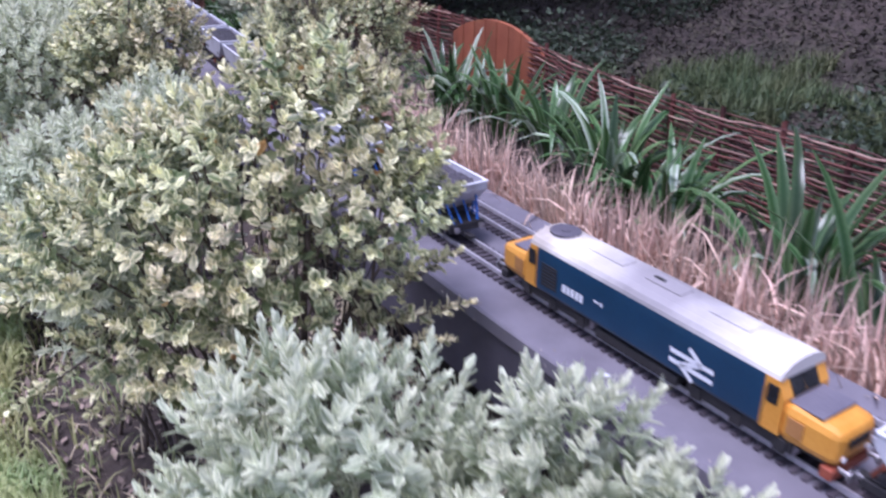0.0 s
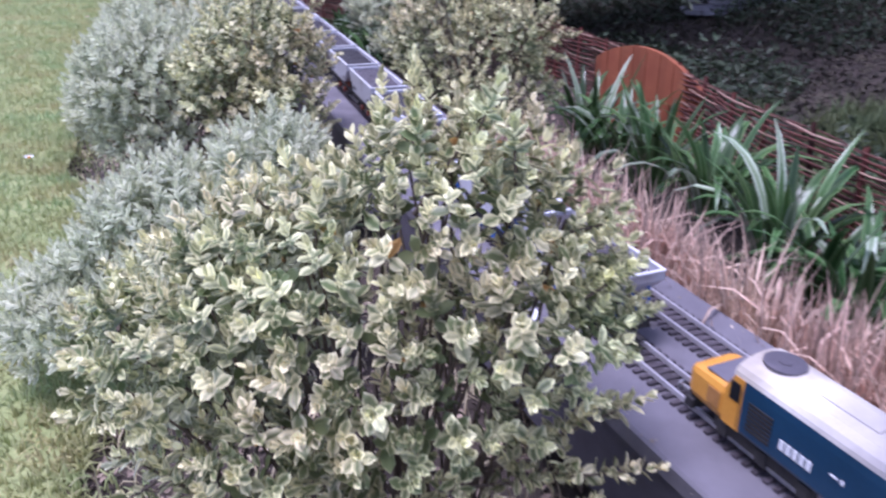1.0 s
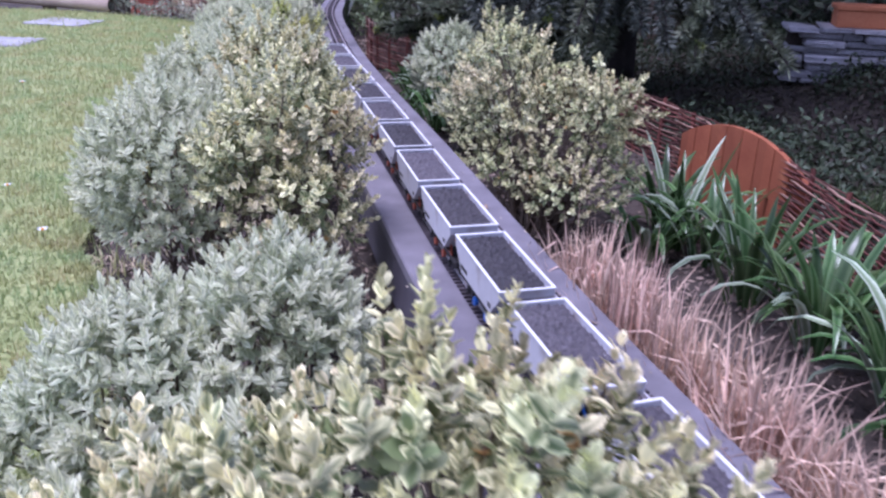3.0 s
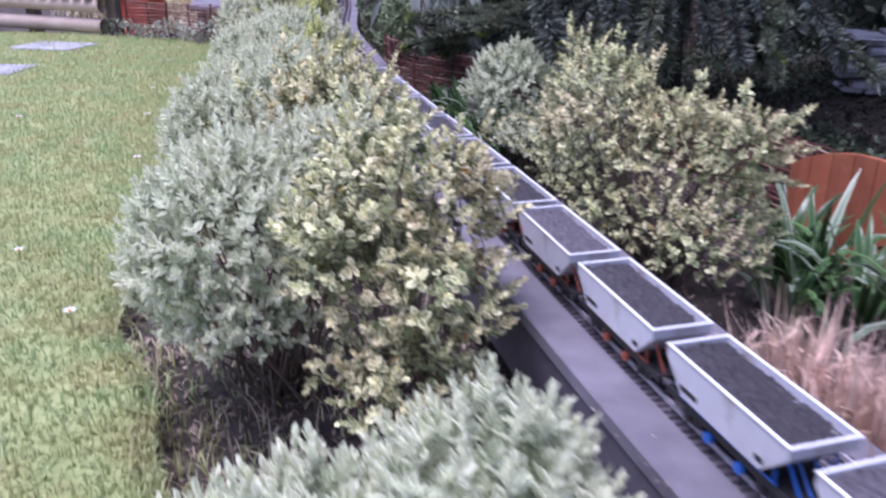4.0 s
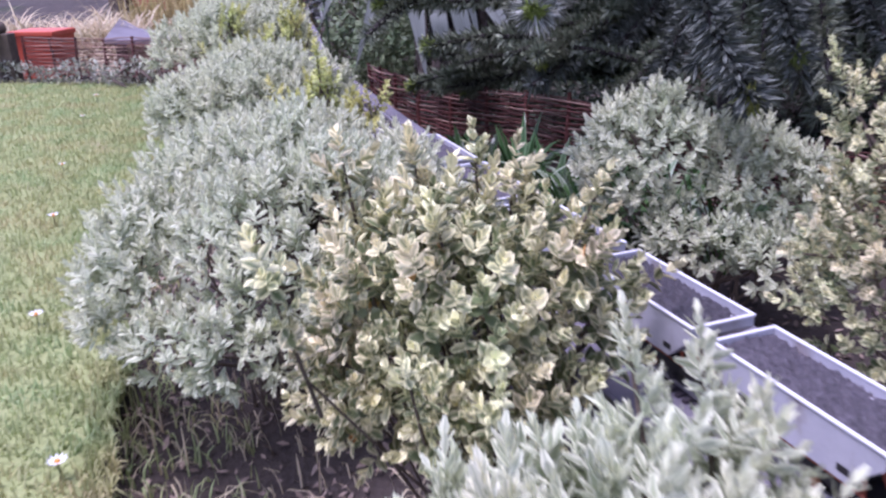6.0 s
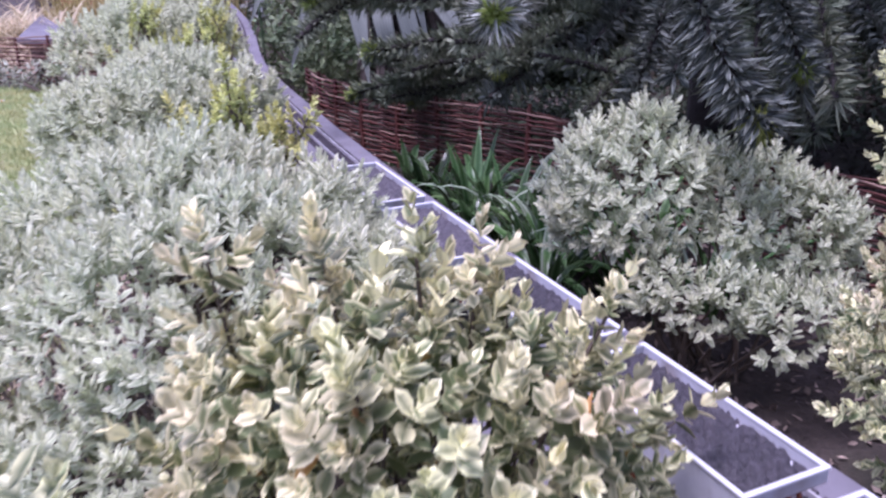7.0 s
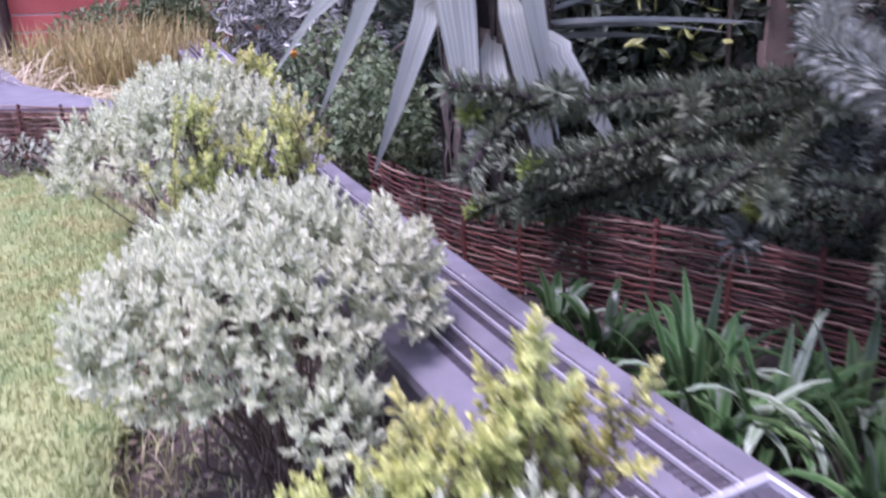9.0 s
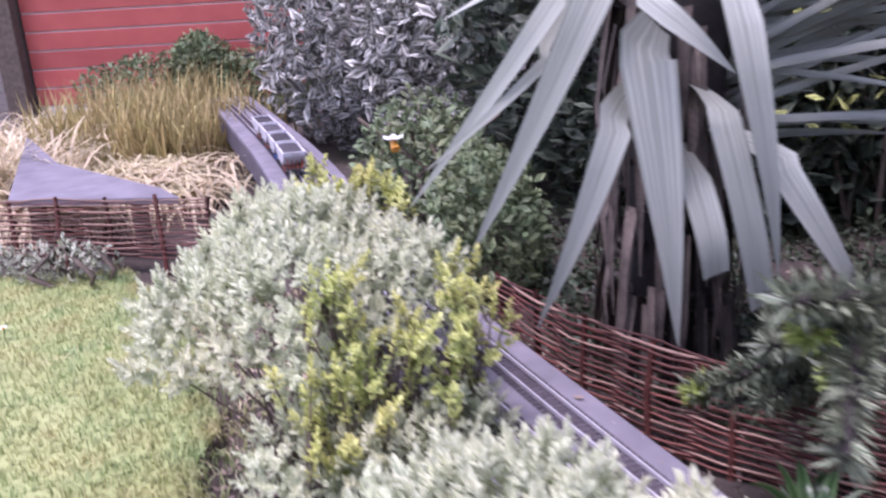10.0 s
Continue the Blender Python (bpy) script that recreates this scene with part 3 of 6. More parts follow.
    for sy in (-1, 1):
        bm = bmesh.new()
        box(bm, -0.0165, 0.0165, sy * 0.0605 - 0.001, sy * 0.0605 + 0.001, 0.0105, 0.0170, bevel=0.0003)
        beam = part("end_beam", bm, M_BLACK, wagon)
        for sx in (-1, 1):
            bm = bmesh.new()
            rod(bm, (sx * 0.0115, sy * 0.0612, 0.0135), (sx * 0.0115, sy * 0.0645, 0.0135), 0.0012, sides=8)
            rod(bm, (sx * 0.0115, sy * 0.0645, 0.0135), (sx * 0.0115, sy * 0.0652, 0.0135), 0.0026, sides=12)
            part("buffer", bm, M_STEEL, beam, "steel buffer")
            bm = bmesh.new()
            rod(bm, (sx * 0.011, sy * 0.0590, 0.0168), (sx * 0.0150, sy * 0.0500, 0.0370), 0.0011, sides=4)
            rod(bm, (sx * 0.004, sy * 0.0590, 0.0168), (sx * 0.0050, sy * 0.0465, 0.0310), 0.0009, sides=4)
            part("end_strut", bm, frame_paint, wagon)
        bm = bmesh.new()
        box(bm, -0.0022, 0.0022, sy * 0.0605 if sy > 0 else -0.0700, 0.0700 if sy > 0 else -0.0605, 0.0065, 0.0080)
        part("coupling", bm, M_BLACK, wagon)
    bm = bmesh.new()
    box(bm, -0.0135, 0.0135, -0.0585, 0.0585, 0.0120, 0.0172)
    box(bm, -0.0100, 0.0100, -0.0260, 0.0260, 0.0050, 0.0122)
    part("underframe", bm, M_BLACK, wagon)
    for y in (-0.036, 0.036):
        wheelset(wagon, y, 0.0063)
    return wagon


def locomotive():
    loco = tagged(new("diesel_locomotive"), "blue model diesel locomotive with yellow ends and pale roof", "locomotive")
    HW = 0.0178
    bm = bmesh.new()
    prism(bm, [(-HW * 0.96, 0.0132), (HW * 0.96, 0.0132), (HW, 0.0150), (HW, 0.0375), (HW * 0.985, 0.0418), (-HW * 0.985, 0.0418), (-HW, 0.0375), (-HW, 0.0150)], -0.0790, 0.0790)
    body = part("body", bm, M_BLUE, loco, "dark blue painted body")
    roof = [(HW * 0.984, 0.0418), (HW * 0.95, 0.0440), (HW * 0.85, 0.0465), (HW * 0.62, 0.0487), (HW * 0.3, 0.0500), (0, 0.0504)]
    roof = roof + [(-x, z) for x, z in roof[-2::-1]]
    bm = bmesh.new()
    prism(bm, roof, -0.0862, 0.0862)
    top = part("roof", bm, M_ROOF, loco, "pale cream-white roof, sooty along the middle", smooth=False)
    bm = bmesh.new()
    rod(bm, (0, 0.074, 0.0498), (0, 0.074, 0.0512), 0.0098, sides=24)
    rod(bm, (0, 0.074, 0.0512), (0, 0.074, 0.0516), 0.0030, sides=12)
    part("fan_grille", bm, M_SHADED_FELT_GRILLE, top, "round dark grey fan grille")
    for y0, y1 in ((-0.018, 0.006), (0.022, 0.05), (-0.06, -0.036)):
        bm = bmesh.new()
        box(bm, -0.0055, 0.0055, y0, y1, 0.0500, 0.0509, bevel=0.0002)
        part("roof_hatch", bm, M_ROOF, top)
    bm = bmesh.new()
    box(bm, -0.0012, 0.0012, -0.0035, 0.0035, 0.0509, 0.0514)
    part("exhaust", bm, M_BLACK, top)
    for sy in (-1, 1):
        f = lambda y: sy * y
        bm = bmesh.new()
        side = [(0.0790, 0.0132), (0.0895, 0.0132), (0.0895, 0.0330), (0.0852, 0.0418), (0.0790, 0.0418)]
        a = [bm.verts.new((-HW * 0.995, f(y), z)) for y, z in side]
        b = [bm.verts.new((HW * 0.995, f(y), z)) for y, z in side]
        bm.faces.new(a), bm.faces.new(b[::-1])
        for i in range(5):
            bm.faces.new((a[i], b[i], b[(i + 1) % 5], a[(i + 1) % 5]))
        bmesh.ops.recalc_face_normals(bm, faces=bm.faces)
        cab = part("cab", bm, M_YELLOW, loco, "yellow cab side")
        bm = bmesh.new()
        box(bm, -0.0170, 0.0170, min(f(0.0880), f(0.1165)), max(f(0.0880), f(0.1165)), 0.0110, 0.0316, bevel=0.0045)
        for v in bm.verts:
            reach = max(0.0, (abs(v.co.y) - 0.100) / 0.0165)
            v.co.x *= 1 - 0.13 * reach
            v.co.z -= 0.0022 * reach * max(0.0, (v.co.z - 0.02) / 0.0116)
        nose = part("nose", bm, M_YELLOW, loco, "rounded yellow nose")
        bm = bmesh.new()
        box(bm, -0.0132, 0.0132, min(f(0.0897), f(0.1065)), max(f(0.0897), f(0.1065)), 0.0310, 0.0320, bevel=0.0003)
        part("nose_top", bm, M_SOOT, nose, "grey nose top panel")
        bm = bmesh.new()
        for x in (-0.0103, 0.0002):
            v = [bm.verts.new(p) for p in ((x, f(0.0899), 0.0325), (x + 0.0101, f(0.0899), 0.0325), (x + 0.0101, f(0.0858), 0.0414), (x, f(0.0858), 0.0414))]
            bm.faces.new(v)
            w = [bm.verts.new((q.co.x, q.co.y - f(0.0015), q.co.z)) for q in v]
            for i in range(4):
                bm.faces.new((v[i], v[(i + 1) % 4], w[(i + 1) % 4], w[i]))
        bmesh.ops.recalc_face_normals(bm, faces=bm.faces)
        part("windscreen", bm, M_GLASS, cab, "dark windscreen")
        for sx in (-1, 1):
            bm = bmesh.new()
            box(bm, sx * HW - 0.0003, sx * HW + 0.0003, min(f(0.0808), f(0.0868)), max(f(0.0808), f(0.0868)), 0.0285, 0.0385, bevel=0.0002)
            part("side_window", bm, M_GLASS, cab)
            bm = bmesh.new()
            box(bm, sx * HW - 0.0003, sx * HW + 0.00025, min(f(0.0799), f(0.0802)), max(f(0.0799), f(0.0802)), 0.0140, 0.0365)
            part("door_seam", bm, M_BLACK, cab)
            bm = bmesh.new()
            box(bm, sx * 0.0171 - 0.0003, sx * 0.0171 + 0.0002, min(f(0.0925), f(0.1005)), max(f(0.0925), f(0.1005)), 0.0170, 0.0262, bevel=0.0002)
            part("side_panel", bm, M_GRILLE, nose, "browned yellow side grille panel")
            bm = bmesh.new()
            rod(bm, (sx * 0.0115, f(0.1165), 0.0105), (sx * 0.0115, f(0.1215), 0.0105), 0.0013, sides=8)
            rod(bm, (sx * 0.0115, f(0.1215), 0.0105), (sx * 0.0115, f(0.1225), 0.0105), 0.0031, sides=14)
            part("buffer", bm, M_STEEL, nose)
            bm = bmesh.new()
            rod(bm, (sx * 0.0095, f(0.1160), 0.0150), (sx * 0.0095, f(0.1172), 0.0150), 0.0016, sides=10)
            part("marker_light", bm, M_WHITE, nose)
        bm = bmesh.new()
        box(bm, -0.0075, 0.0075, min(f(0.1163), f(0.1170)), max(f(0.1163), f(0.1170)), 0.0205, 0.0250)
        part("headcode_panel", bm, M_BLACK, nose)
        bm = bmesh.new()
        box(bm, -0.0155, 0.0155, min(f(0.1100), f(0.1160)), max(f(0.1100), f(0.1160)), 0.0040, 0.0100, bevel=0.0008)
        part("buffer_beam", bm, M_REDBR if sy < 0 else M_BLACK, nose)
        # bogie
        bm = bmesh.new()
        yc = f(0.0660)
        for sx in (-1, 1):
            box(bm, sx * 0.0138 - 0.001, sx * 0.0138 + 0.001, yc - 0.030, yc + 0.030, 0.0050, 0.0122, bevel=0.0005)
            for k in (-0.024, 0, 0.024):
                box(bm, sx * 0.0145 - 0.0011, sx * 0.0145 + 0.0011, yc + k - 0.0033, yc + k + 0.0033, 0.0030, 0.0108, bevel=0.0004)
        box(bm, -0.0138, 0.0138, yc - 0.012, yc + 0.012, 0.0060, 0.0094)
        bogie = part("bogie", bm, M_BLACK, loco, "black six-wheel bogie")
        for k in (-0.024, 0, 0.024):
            wheelset(bogie, yc + k, 0.0068)
    bm = bmesh.new()
    box(bm, -0.0155, 0.0155, -0.030, 0.030, 0.0028, 0.0095, bevel=0.0012)
    part("fuel_tank", bm, M_BLACK, loco)
    bm = bmesh.new()
    box(bm, -0.0125, 0.0125, -0.1100, 0.1100, 0.0092, 0.0138)
    part("underframe", bm, M_BLACK, loco)
    for sx in (-1, 1):
        X = sx * (HW + 0.0002)
        # grilles
        bm = bmesh.new()
        for k in range(7):
            box(bm, X - 0.0002, X + 0.0003, 0.0610, 0.0750, 0.0180 + k * 0.0023, 0.0194 + k * 0.0023)
        part("side_grille", bm, M_BLACK, body)
        # number as plain bars
        for k in range(5):
            y = 0.0545 - k * 0.0036
            bm = bmesh.new()
            box(bm, X - 0.0002, X + 0.0003, y - 0.0013, y + 0.0013, 0.0212, 0.0262)
            part("number_bar", bm, M_WHITE, body, "white painted marking bar")
        bm = bmesh.new()
        box(bm, X - 0.0002, X + 0.0003, 0.0265, 0.0300, 0.0270, 0.0278)
        box(bm, X - 0.0002, X + 0.0003, 0.0235, 0.0250, 0.0262, 0.0284)
        part("small_marking", bm, M_WHITE, body)
        # emblem: two lines and a zigzag
        bm = bmesh.new()
        c, w = -0.0390, 0.00135

        def stroke(p, q):
            (y0, z0), (y1, z1) = p, q
            L_ = math.hypot(y1 - y0, z1 - z0)
            ny_, nz_ = -(z1 - z0) / L_ * w, (y1 - y0) / L_ * w
            v = [(y0 + ny_, z0 + nz_), (y1 + ny_, z1 + nz_), (y1 - ny_, z1 - nz_), (y0 - ny_, z0 - nz_)]
            lo = [bm.verts.new((X - 0.0002, c + y * sx, 0.0232 + z)) for y, z in v]
            hi = [bm.verts.new((X + sx * 0.0003, c + y * sx, 0.0232 + z)) for y, z in v]
            bm.faces.new(lo), bm.faces.new(hi[::-1])
            for i in range(4):
                bm.faces.new((lo[i], hi[i], hi[(i + 1) % 4], lo[(i + 1) % 4]))
        stroke((-0.0135, 0.0029), (0.0135, 0.0029))
        stroke((-0.0135, -0.0029), (0.0135, -0.0029))
        stroke((-0.0020, 0.0092), (0.0065, 0.0029))
        stroke((0.0065, 0.0029), (-0.0065, -0.0029))
        stroke((-0.0065, -0.0029), (0.0020, -0.0092))
        bmesh.ops.recalc_face_normals(bm, faces=bm.faces)
        part("emblem", bm, M_WHITE, body, "white painted emblem of lines")
    return loco


def set_on_track(ob, s, at):
    x, y, h = line_at(s, at)
    ob.matrix_basis = pose(x, y, RAIL_TOP, 0, 0, h)


PITCH = 0.1315
loco_s = arc(0.497)
loco = locomotive()
set_on_track(loco, loco_s, TRACKS[0])
loco.scale = (1.06, 1.17, 1.08)
red_wagon, blue_wagon = hopper_wagon(M_REDBR, "red-brown"), hopper_wagon(M_BLUEF, "blue")
spots = [(loco_s - 0.1430 - 0.0665 - k * PITCH, "r") for k in range(2)]
rake = arc(0.835) - PITCH
spots += [(rake + k * PITCH, "b" if k < 3 else "r") for k in range(11)]
rake = arc(3.50)
spots += [(rake + k * PITCH, "rbr"[k % 3]) for k in range(4)]
used = {"r": False, "b": False}
for s, kind in spots:
    ob = red_wagon if kind == "r" else blue_wagon
    if used[kind]:
        x, y, h = line_at(s, TRACKS[0])
        copy_thing(ob, pose(x, y, RAIL_TOP, 0, 0, h))
    else:
        set_on_track(ob, s, TRACKS[0])
        used[kind] = True


# ---- shrubs ----
RNG = np.random.default_rng(11)
HEBE_LEAF = leaf(0.0106, 0.0048, 0.34, 0.10, 2, 0.58, 0.35)
EUON_LEAF = leaf(0.0092, 0.0062, 0.3, 0.08, 3, 0.5)
HEBE_SHOOTS = [shoot(RNG, 7, HEBE_LEAF, 0.0026, 0.0, 1.22, 0.25, 0.2) for k in range(4)]
EUON_SHOOTS = [shoot(RNG, 6, EUON_LEAF, 0.0033, 0.0, 1.2, 0.05, 0.28) for k in range(5)]


def thin_out(P, gap):
    """Which of the places P to keep so that no two lie nearer than gap."""
    cells, keep = {}, []
    for i, p in enumerate(P):
        c = (int(p[0] // gap), int(p[1] // gap), int(p[2] // gap))
        near = (cells.get((c[0] + u, c[1] + v, c[2] + w), ()) for u in (-1, 0, 1) for v in (-1, 0, 1) for w in (-1, 0, 1))
        if all((p[0] - q[0]) ** 2 + (p[1] - q[1]) ** 2 + (p[2] - q[2]) ** 2 > gap * gap for n in near for q in n):
            cells.setdefault(c, []).append(p)
            keep.append(i)
    return np.array(keep, dtype=int)


def shell(rng, blobs, gap, low, most=4.0):
    """Places and outward ways on the joint outer surface of some ellipsoids, gap apart."""
    P, N = [], []
    for i, (x, y, z, rx, ry, rz) in enumerate(blobs):
        n = int(most * 4 * math.pi * ((rx * ry + rx * rz + ry * rz) / 3) / gap ** 2) + 6
        d = rng.normal(size=(n, 3))
        d /= np.linalg.norm(d, axis=1)[:, None]
        p = np.array([x, y, z]) + d * np.array([rx, ry, rz])
        nn = d / np.array([rx, ry, rz])
        nn /= np.linalg.norm(nn, axis=1)[:, None]
        keep = p[:, 2] > low
        for j, (a, b, c, ra, rb, rc) in enumerate(blobs):
            if j != i:
                keep &= (((p - np.array([a, b, c])) / np.array([ra, rb, rc])) ** 2).sum(1) > 0.9
        P.append(p[keep])
        N.append(nn[keep])
    P, N = np.vstack(P), np.vstack(N)
    order = rng.permutation(len(P))
    P, N = P[order], N[order]
    k = thin_out(P.tolist(), gap)
    return P[k], N[k]


def shrub(name, label, blobs, shoots, material, gap, seed, up=0.6, size=1.0, category="shrub", sprigs=(), low=0.035, lobe=0.034, skirt=-0.35, bare=0.0):
    """A shrub of leafy lobes on stems: the lobes lie along the outline of the blobs, open underneath, with dark gaps between them."""
    rng = np.random.default_rng(seed)
    c = np.mean([b[:3] for b in blobs], axis=0)
    lobe = min(lobe, 0.55 * min(min(b[3:]) for b in blobs))
    C, N = shell(rng, blobs, lobe * 1.25, low)
    w = (N[:, 2] > skirt) & (rng.random(len(N)) >= bare)
    C, N = C[w], N[w]
    r = lobe * rng.uniform(0.75, 1.25, len(C))
    C = C - N * (r * rng.uniform(0.75, 1.35, len(C)))[:, None]
    base = np.array([c[0], c[1], float(ground_height(c[0], c[1]))])
    ob = tagged(new(name), label, category, "garden shrubs")
    hebe = shoots is HEBE_SHOOTS
    sets = []

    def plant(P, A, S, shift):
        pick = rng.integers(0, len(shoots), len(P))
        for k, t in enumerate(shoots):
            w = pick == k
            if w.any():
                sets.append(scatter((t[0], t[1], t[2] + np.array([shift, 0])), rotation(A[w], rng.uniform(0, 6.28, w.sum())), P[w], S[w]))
    # outer shoots on the lobes, then inner ones recoloured greener, darker for inside shade
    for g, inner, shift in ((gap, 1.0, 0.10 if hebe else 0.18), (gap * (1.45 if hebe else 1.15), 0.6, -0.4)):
        D = rng.normal(size=(len(C) * 60, 3))
        D /= np.linalg.norm(D, axis=1)[:, None]
        own = np.repeat(np.arange(len(C)), 60)
        face = N[own] * 0.75 + np.array([0, 0, 0.65])
        keep = (D * face).sum(1) > -0.12
        D, own = D[keep], own[keep]
        P = C[own] + D * (r[own] * inner * rng.uniform(0.9, 1.08, len(own)))[:, None]
        keep = P[:, 2] > low - 0.02
        for j in range(len(C)):
            keep &= (own == j) | (((P - C[j]) ** 2).sum(1) > (0.80 * r[j] * inner) ** 2)
        P, D, own = P[keep], D[keep], own[keep]
        order = rng.permutation(len(P))
        k = order[thin_out(P[order].tolist(), g)]
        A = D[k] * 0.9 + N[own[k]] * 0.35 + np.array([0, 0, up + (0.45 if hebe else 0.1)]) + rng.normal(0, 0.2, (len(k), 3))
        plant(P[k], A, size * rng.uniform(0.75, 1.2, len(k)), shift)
        if inner == 1.0:
            outer = (P[k], A / np.linalg.norm(A, axis=1)[:, None])
    # sprigs that stand out from the outline
    P, A = outer
    pick = np.nonzero(A[:, 2] > 0.1)[0]
    pick = rng.choice(pick, min(len(pick), 6 + len(pick) // 22), replace=False)
    runs = [(P[i], P[i] + (A[i] + rng.normal(0, 0.25, 3)) * rng.uniform(0.005, 0.011) * (1 if hebe else 2)) for i in pick]
    runs += [(np.array(a, float), np.array(b, float)) for a, b in sprigs]
    paths = []
    for a, b in runs:
        k = max(3, int(np.linalg.norm(b - a) / 0.0065))
        Q = a + (b - a) * np.linspace(0, 1, k)[:, None] + np.array([0, 0, 0.004]) * np.sin(np.linspace(0, 3.1, k))[:, None]
        A = (b - a) / np.linalg.norm(b - a) + rng.normal(0, 0.45, Q.shape)
        A[-1] = b - a
        plant(Q, A, size * rng.uniform(0.65, 1.1, k), 0.2)
        paths.append([(a - (b - a) * 0.4, 0.0013), (a, 0.0011), (b, 0.0006)])
    V, F, U = tubes(paths, 4)
    tagged(child("sprig_stalk", flat_mesh("sprig_stalk", V, F, M_TWIG), ob), kind="stuff")
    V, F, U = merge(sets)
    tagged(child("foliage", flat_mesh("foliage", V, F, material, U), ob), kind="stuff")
    if material is M_EUON:
        P = outer[0][rng.random(len(outer[0])) < 0.06]
        k = len(P)
        if k:
            V, F, U = scatter(EUON_LEAF, rotation(rng.normal(size=(k, 3)) + np.array([0, 0, 0.8]), rng.uniform(0, 6.28, k)), P, size * rng.uniform(0.8, 1.2, k))
            tagged(child("withered_foliage", flat_mesh("withered_foliage", V, F, M_WITHER, U), ob, "orange-brown withered leaves"), kind="stuff")
    # stems fork from the foot to every lobe
    paths = []
    for p in list(C[::2]) + [np.array(a, float) for a, b in sprigs]:
        mid = base + (p - base) * np.array([0.5, 0.5, 0.55]) + rng.normal(0, 0.008, 3)
        b0 = base + rng.normal(0, 0.02, 3) * np.array([1, 1, 0]) + (p - base) * np.array([0.12, 0.12, 0])
        b0[2] = base[2] - 0.01
        paths.append([(b0, 0.0021), (b0 + (mid - b0) * 0.5 + rng.normal(0, 0.012, 3), 0.0016), (mid + rng.normal(0, 0.008, 3), 0.0011), (p, 0.0007)])
    V, F, U = tubes(paths, 4)
    tagged(child("stem_tangle", flat_mesh("stem_tangle", V, F, M_TWIG), ob), kind="stuff")
    return ob


HEBE = "silvery green shrub with small narrow leaves beside the deck"
EUON = "cream-edged variegated evergreen shrub beside the deck"
YELL = "yellow-green leafy shrub beside the deck"
H_, E_, Y_ = (HEBE_SHOOTS, M_HEBE, 0.0094), (EUON_SHOOTS, M_EUON, 0.0122), (EUON_SHOOTS, M_YELL, 0.0115)
shrub("hebe_shrub", HEBE, [(-0.045, 0.275, 0.105, 0.08, 0.065, 0.10), (0.045, 0.27, 0.10, 0.06, 0.05, 0.095), (0.09, 0.26, 0.085, 0.04, 0.04, 0.07), (-0.10, 0.27, 0.08, 0.045, 0.05, 0.075)], *H_, 1)
shrub("euonymus_shrub", EUON, [(-0.135, 0.49, 0.155, 0.115, 0.08, 0.10), (-0.085, 0.49, 0.24, 0.05, 0.045, 0.045), (-0.045, 0.475, 0.19, 0.035, 0.04, 0.045), (-0.06, 0.51, 0.22, 0.045, 0.045, 0.05), (-0.035, 0.50, 0.19, 0.035, 0.04, 0.045), (-0.215, 0.49, 0.155, 0.055, 0.06, 0.055), (-0.15, 0.46, 0.10, 0.07, 0.05, 0.05), (-0.075, 0.515, 0.195, 0.032, 0.03, 0.045), (-0.11, 0.545, 0.215, 0.05, 0.035, 0.045), (-0.15, 0.54, 0.195, 0.045, 0.035, 0.045)], EUON_SHOOTS, M_EUON, 0.0122, 2, low=0.055, skirt=-0.2, bare=0.15, lobe=0.041,
      sprigs=[((-0.06, 0.455, 0.12), (0.002, 0.45, 0.140)), ((-0.05, 0.465, 0.13), (-0.004, 0.46, 0.165)), ((-0.07, 0.45, 0.10), (-0.005, 0.445, 0.118)), ((-0.04, 0.47, 0.20), (-0.010, 0.47, 0.225)), ((-0.03, 0.47, 0.19), (0.000, 0.475, 0.205)), ((-0.09, 0.48, 0.26), (-0.068, 0.48, 0.295)), ((-0.125, 0.545, 0.25), (-0.127, 0.55, 0.275)), ((-0.09, 0.54, 0.25), (-0.086, 0.55, 0.281)), ((-0.105, 0.545, 0.25), (-0.110, 0.55, 0.275)), ((-0.24, 0.46, 0.09), (-0.265, 0.45, 0.075)), ((-0.20, 0.45, 0.07), (-0.215, 0.44, 0.055))])
shrub("hebe_shrub", HEBE, [(-0.232, 0.525, 0.125, 0.042, 0.05, 0.07), (-0.20, 0.56, 0.155, 0.045, 0.05, 0.055)], *H_, 16, low=0.05)
shrub("hebe_shrub", HEBE, [(-0.34, 0.74, 0.08, 0.09, 0.08, 0.085), (-0.275, 0.775, 0.115, 0.055, 0.07, 0.08), (-0.235, 0.77, 0.13, 0.03, 0.04, 0.04), (-0.41, 0.70, 0.04, 0.06, 0.07, 0.06)], *H_, 3)
shrub("hebe_shrub", HEBE, [(-0.545, 1.11, 0.13, 0.085, 0.10, 0.085), (-0.495, 1.19, 0.135, 0.08, 0.09, 0.085), (-0.60, 1.10, 0.10, 0.042, 0.05, 0.045), (-0.53, 1.06, 0.08, 0.06, 0.05, 0.04), (-0.475, 1.235, 0.175, 0.032, 0.035, 0.045)], *H_, 4, low=0.05, sprigs=[((-0.485, 1.235, 0.205), (-0.490, 1.25, 0.237)), ((-0.465, 1.235, 0.205), (-0.468, 1.25, 0.237))])
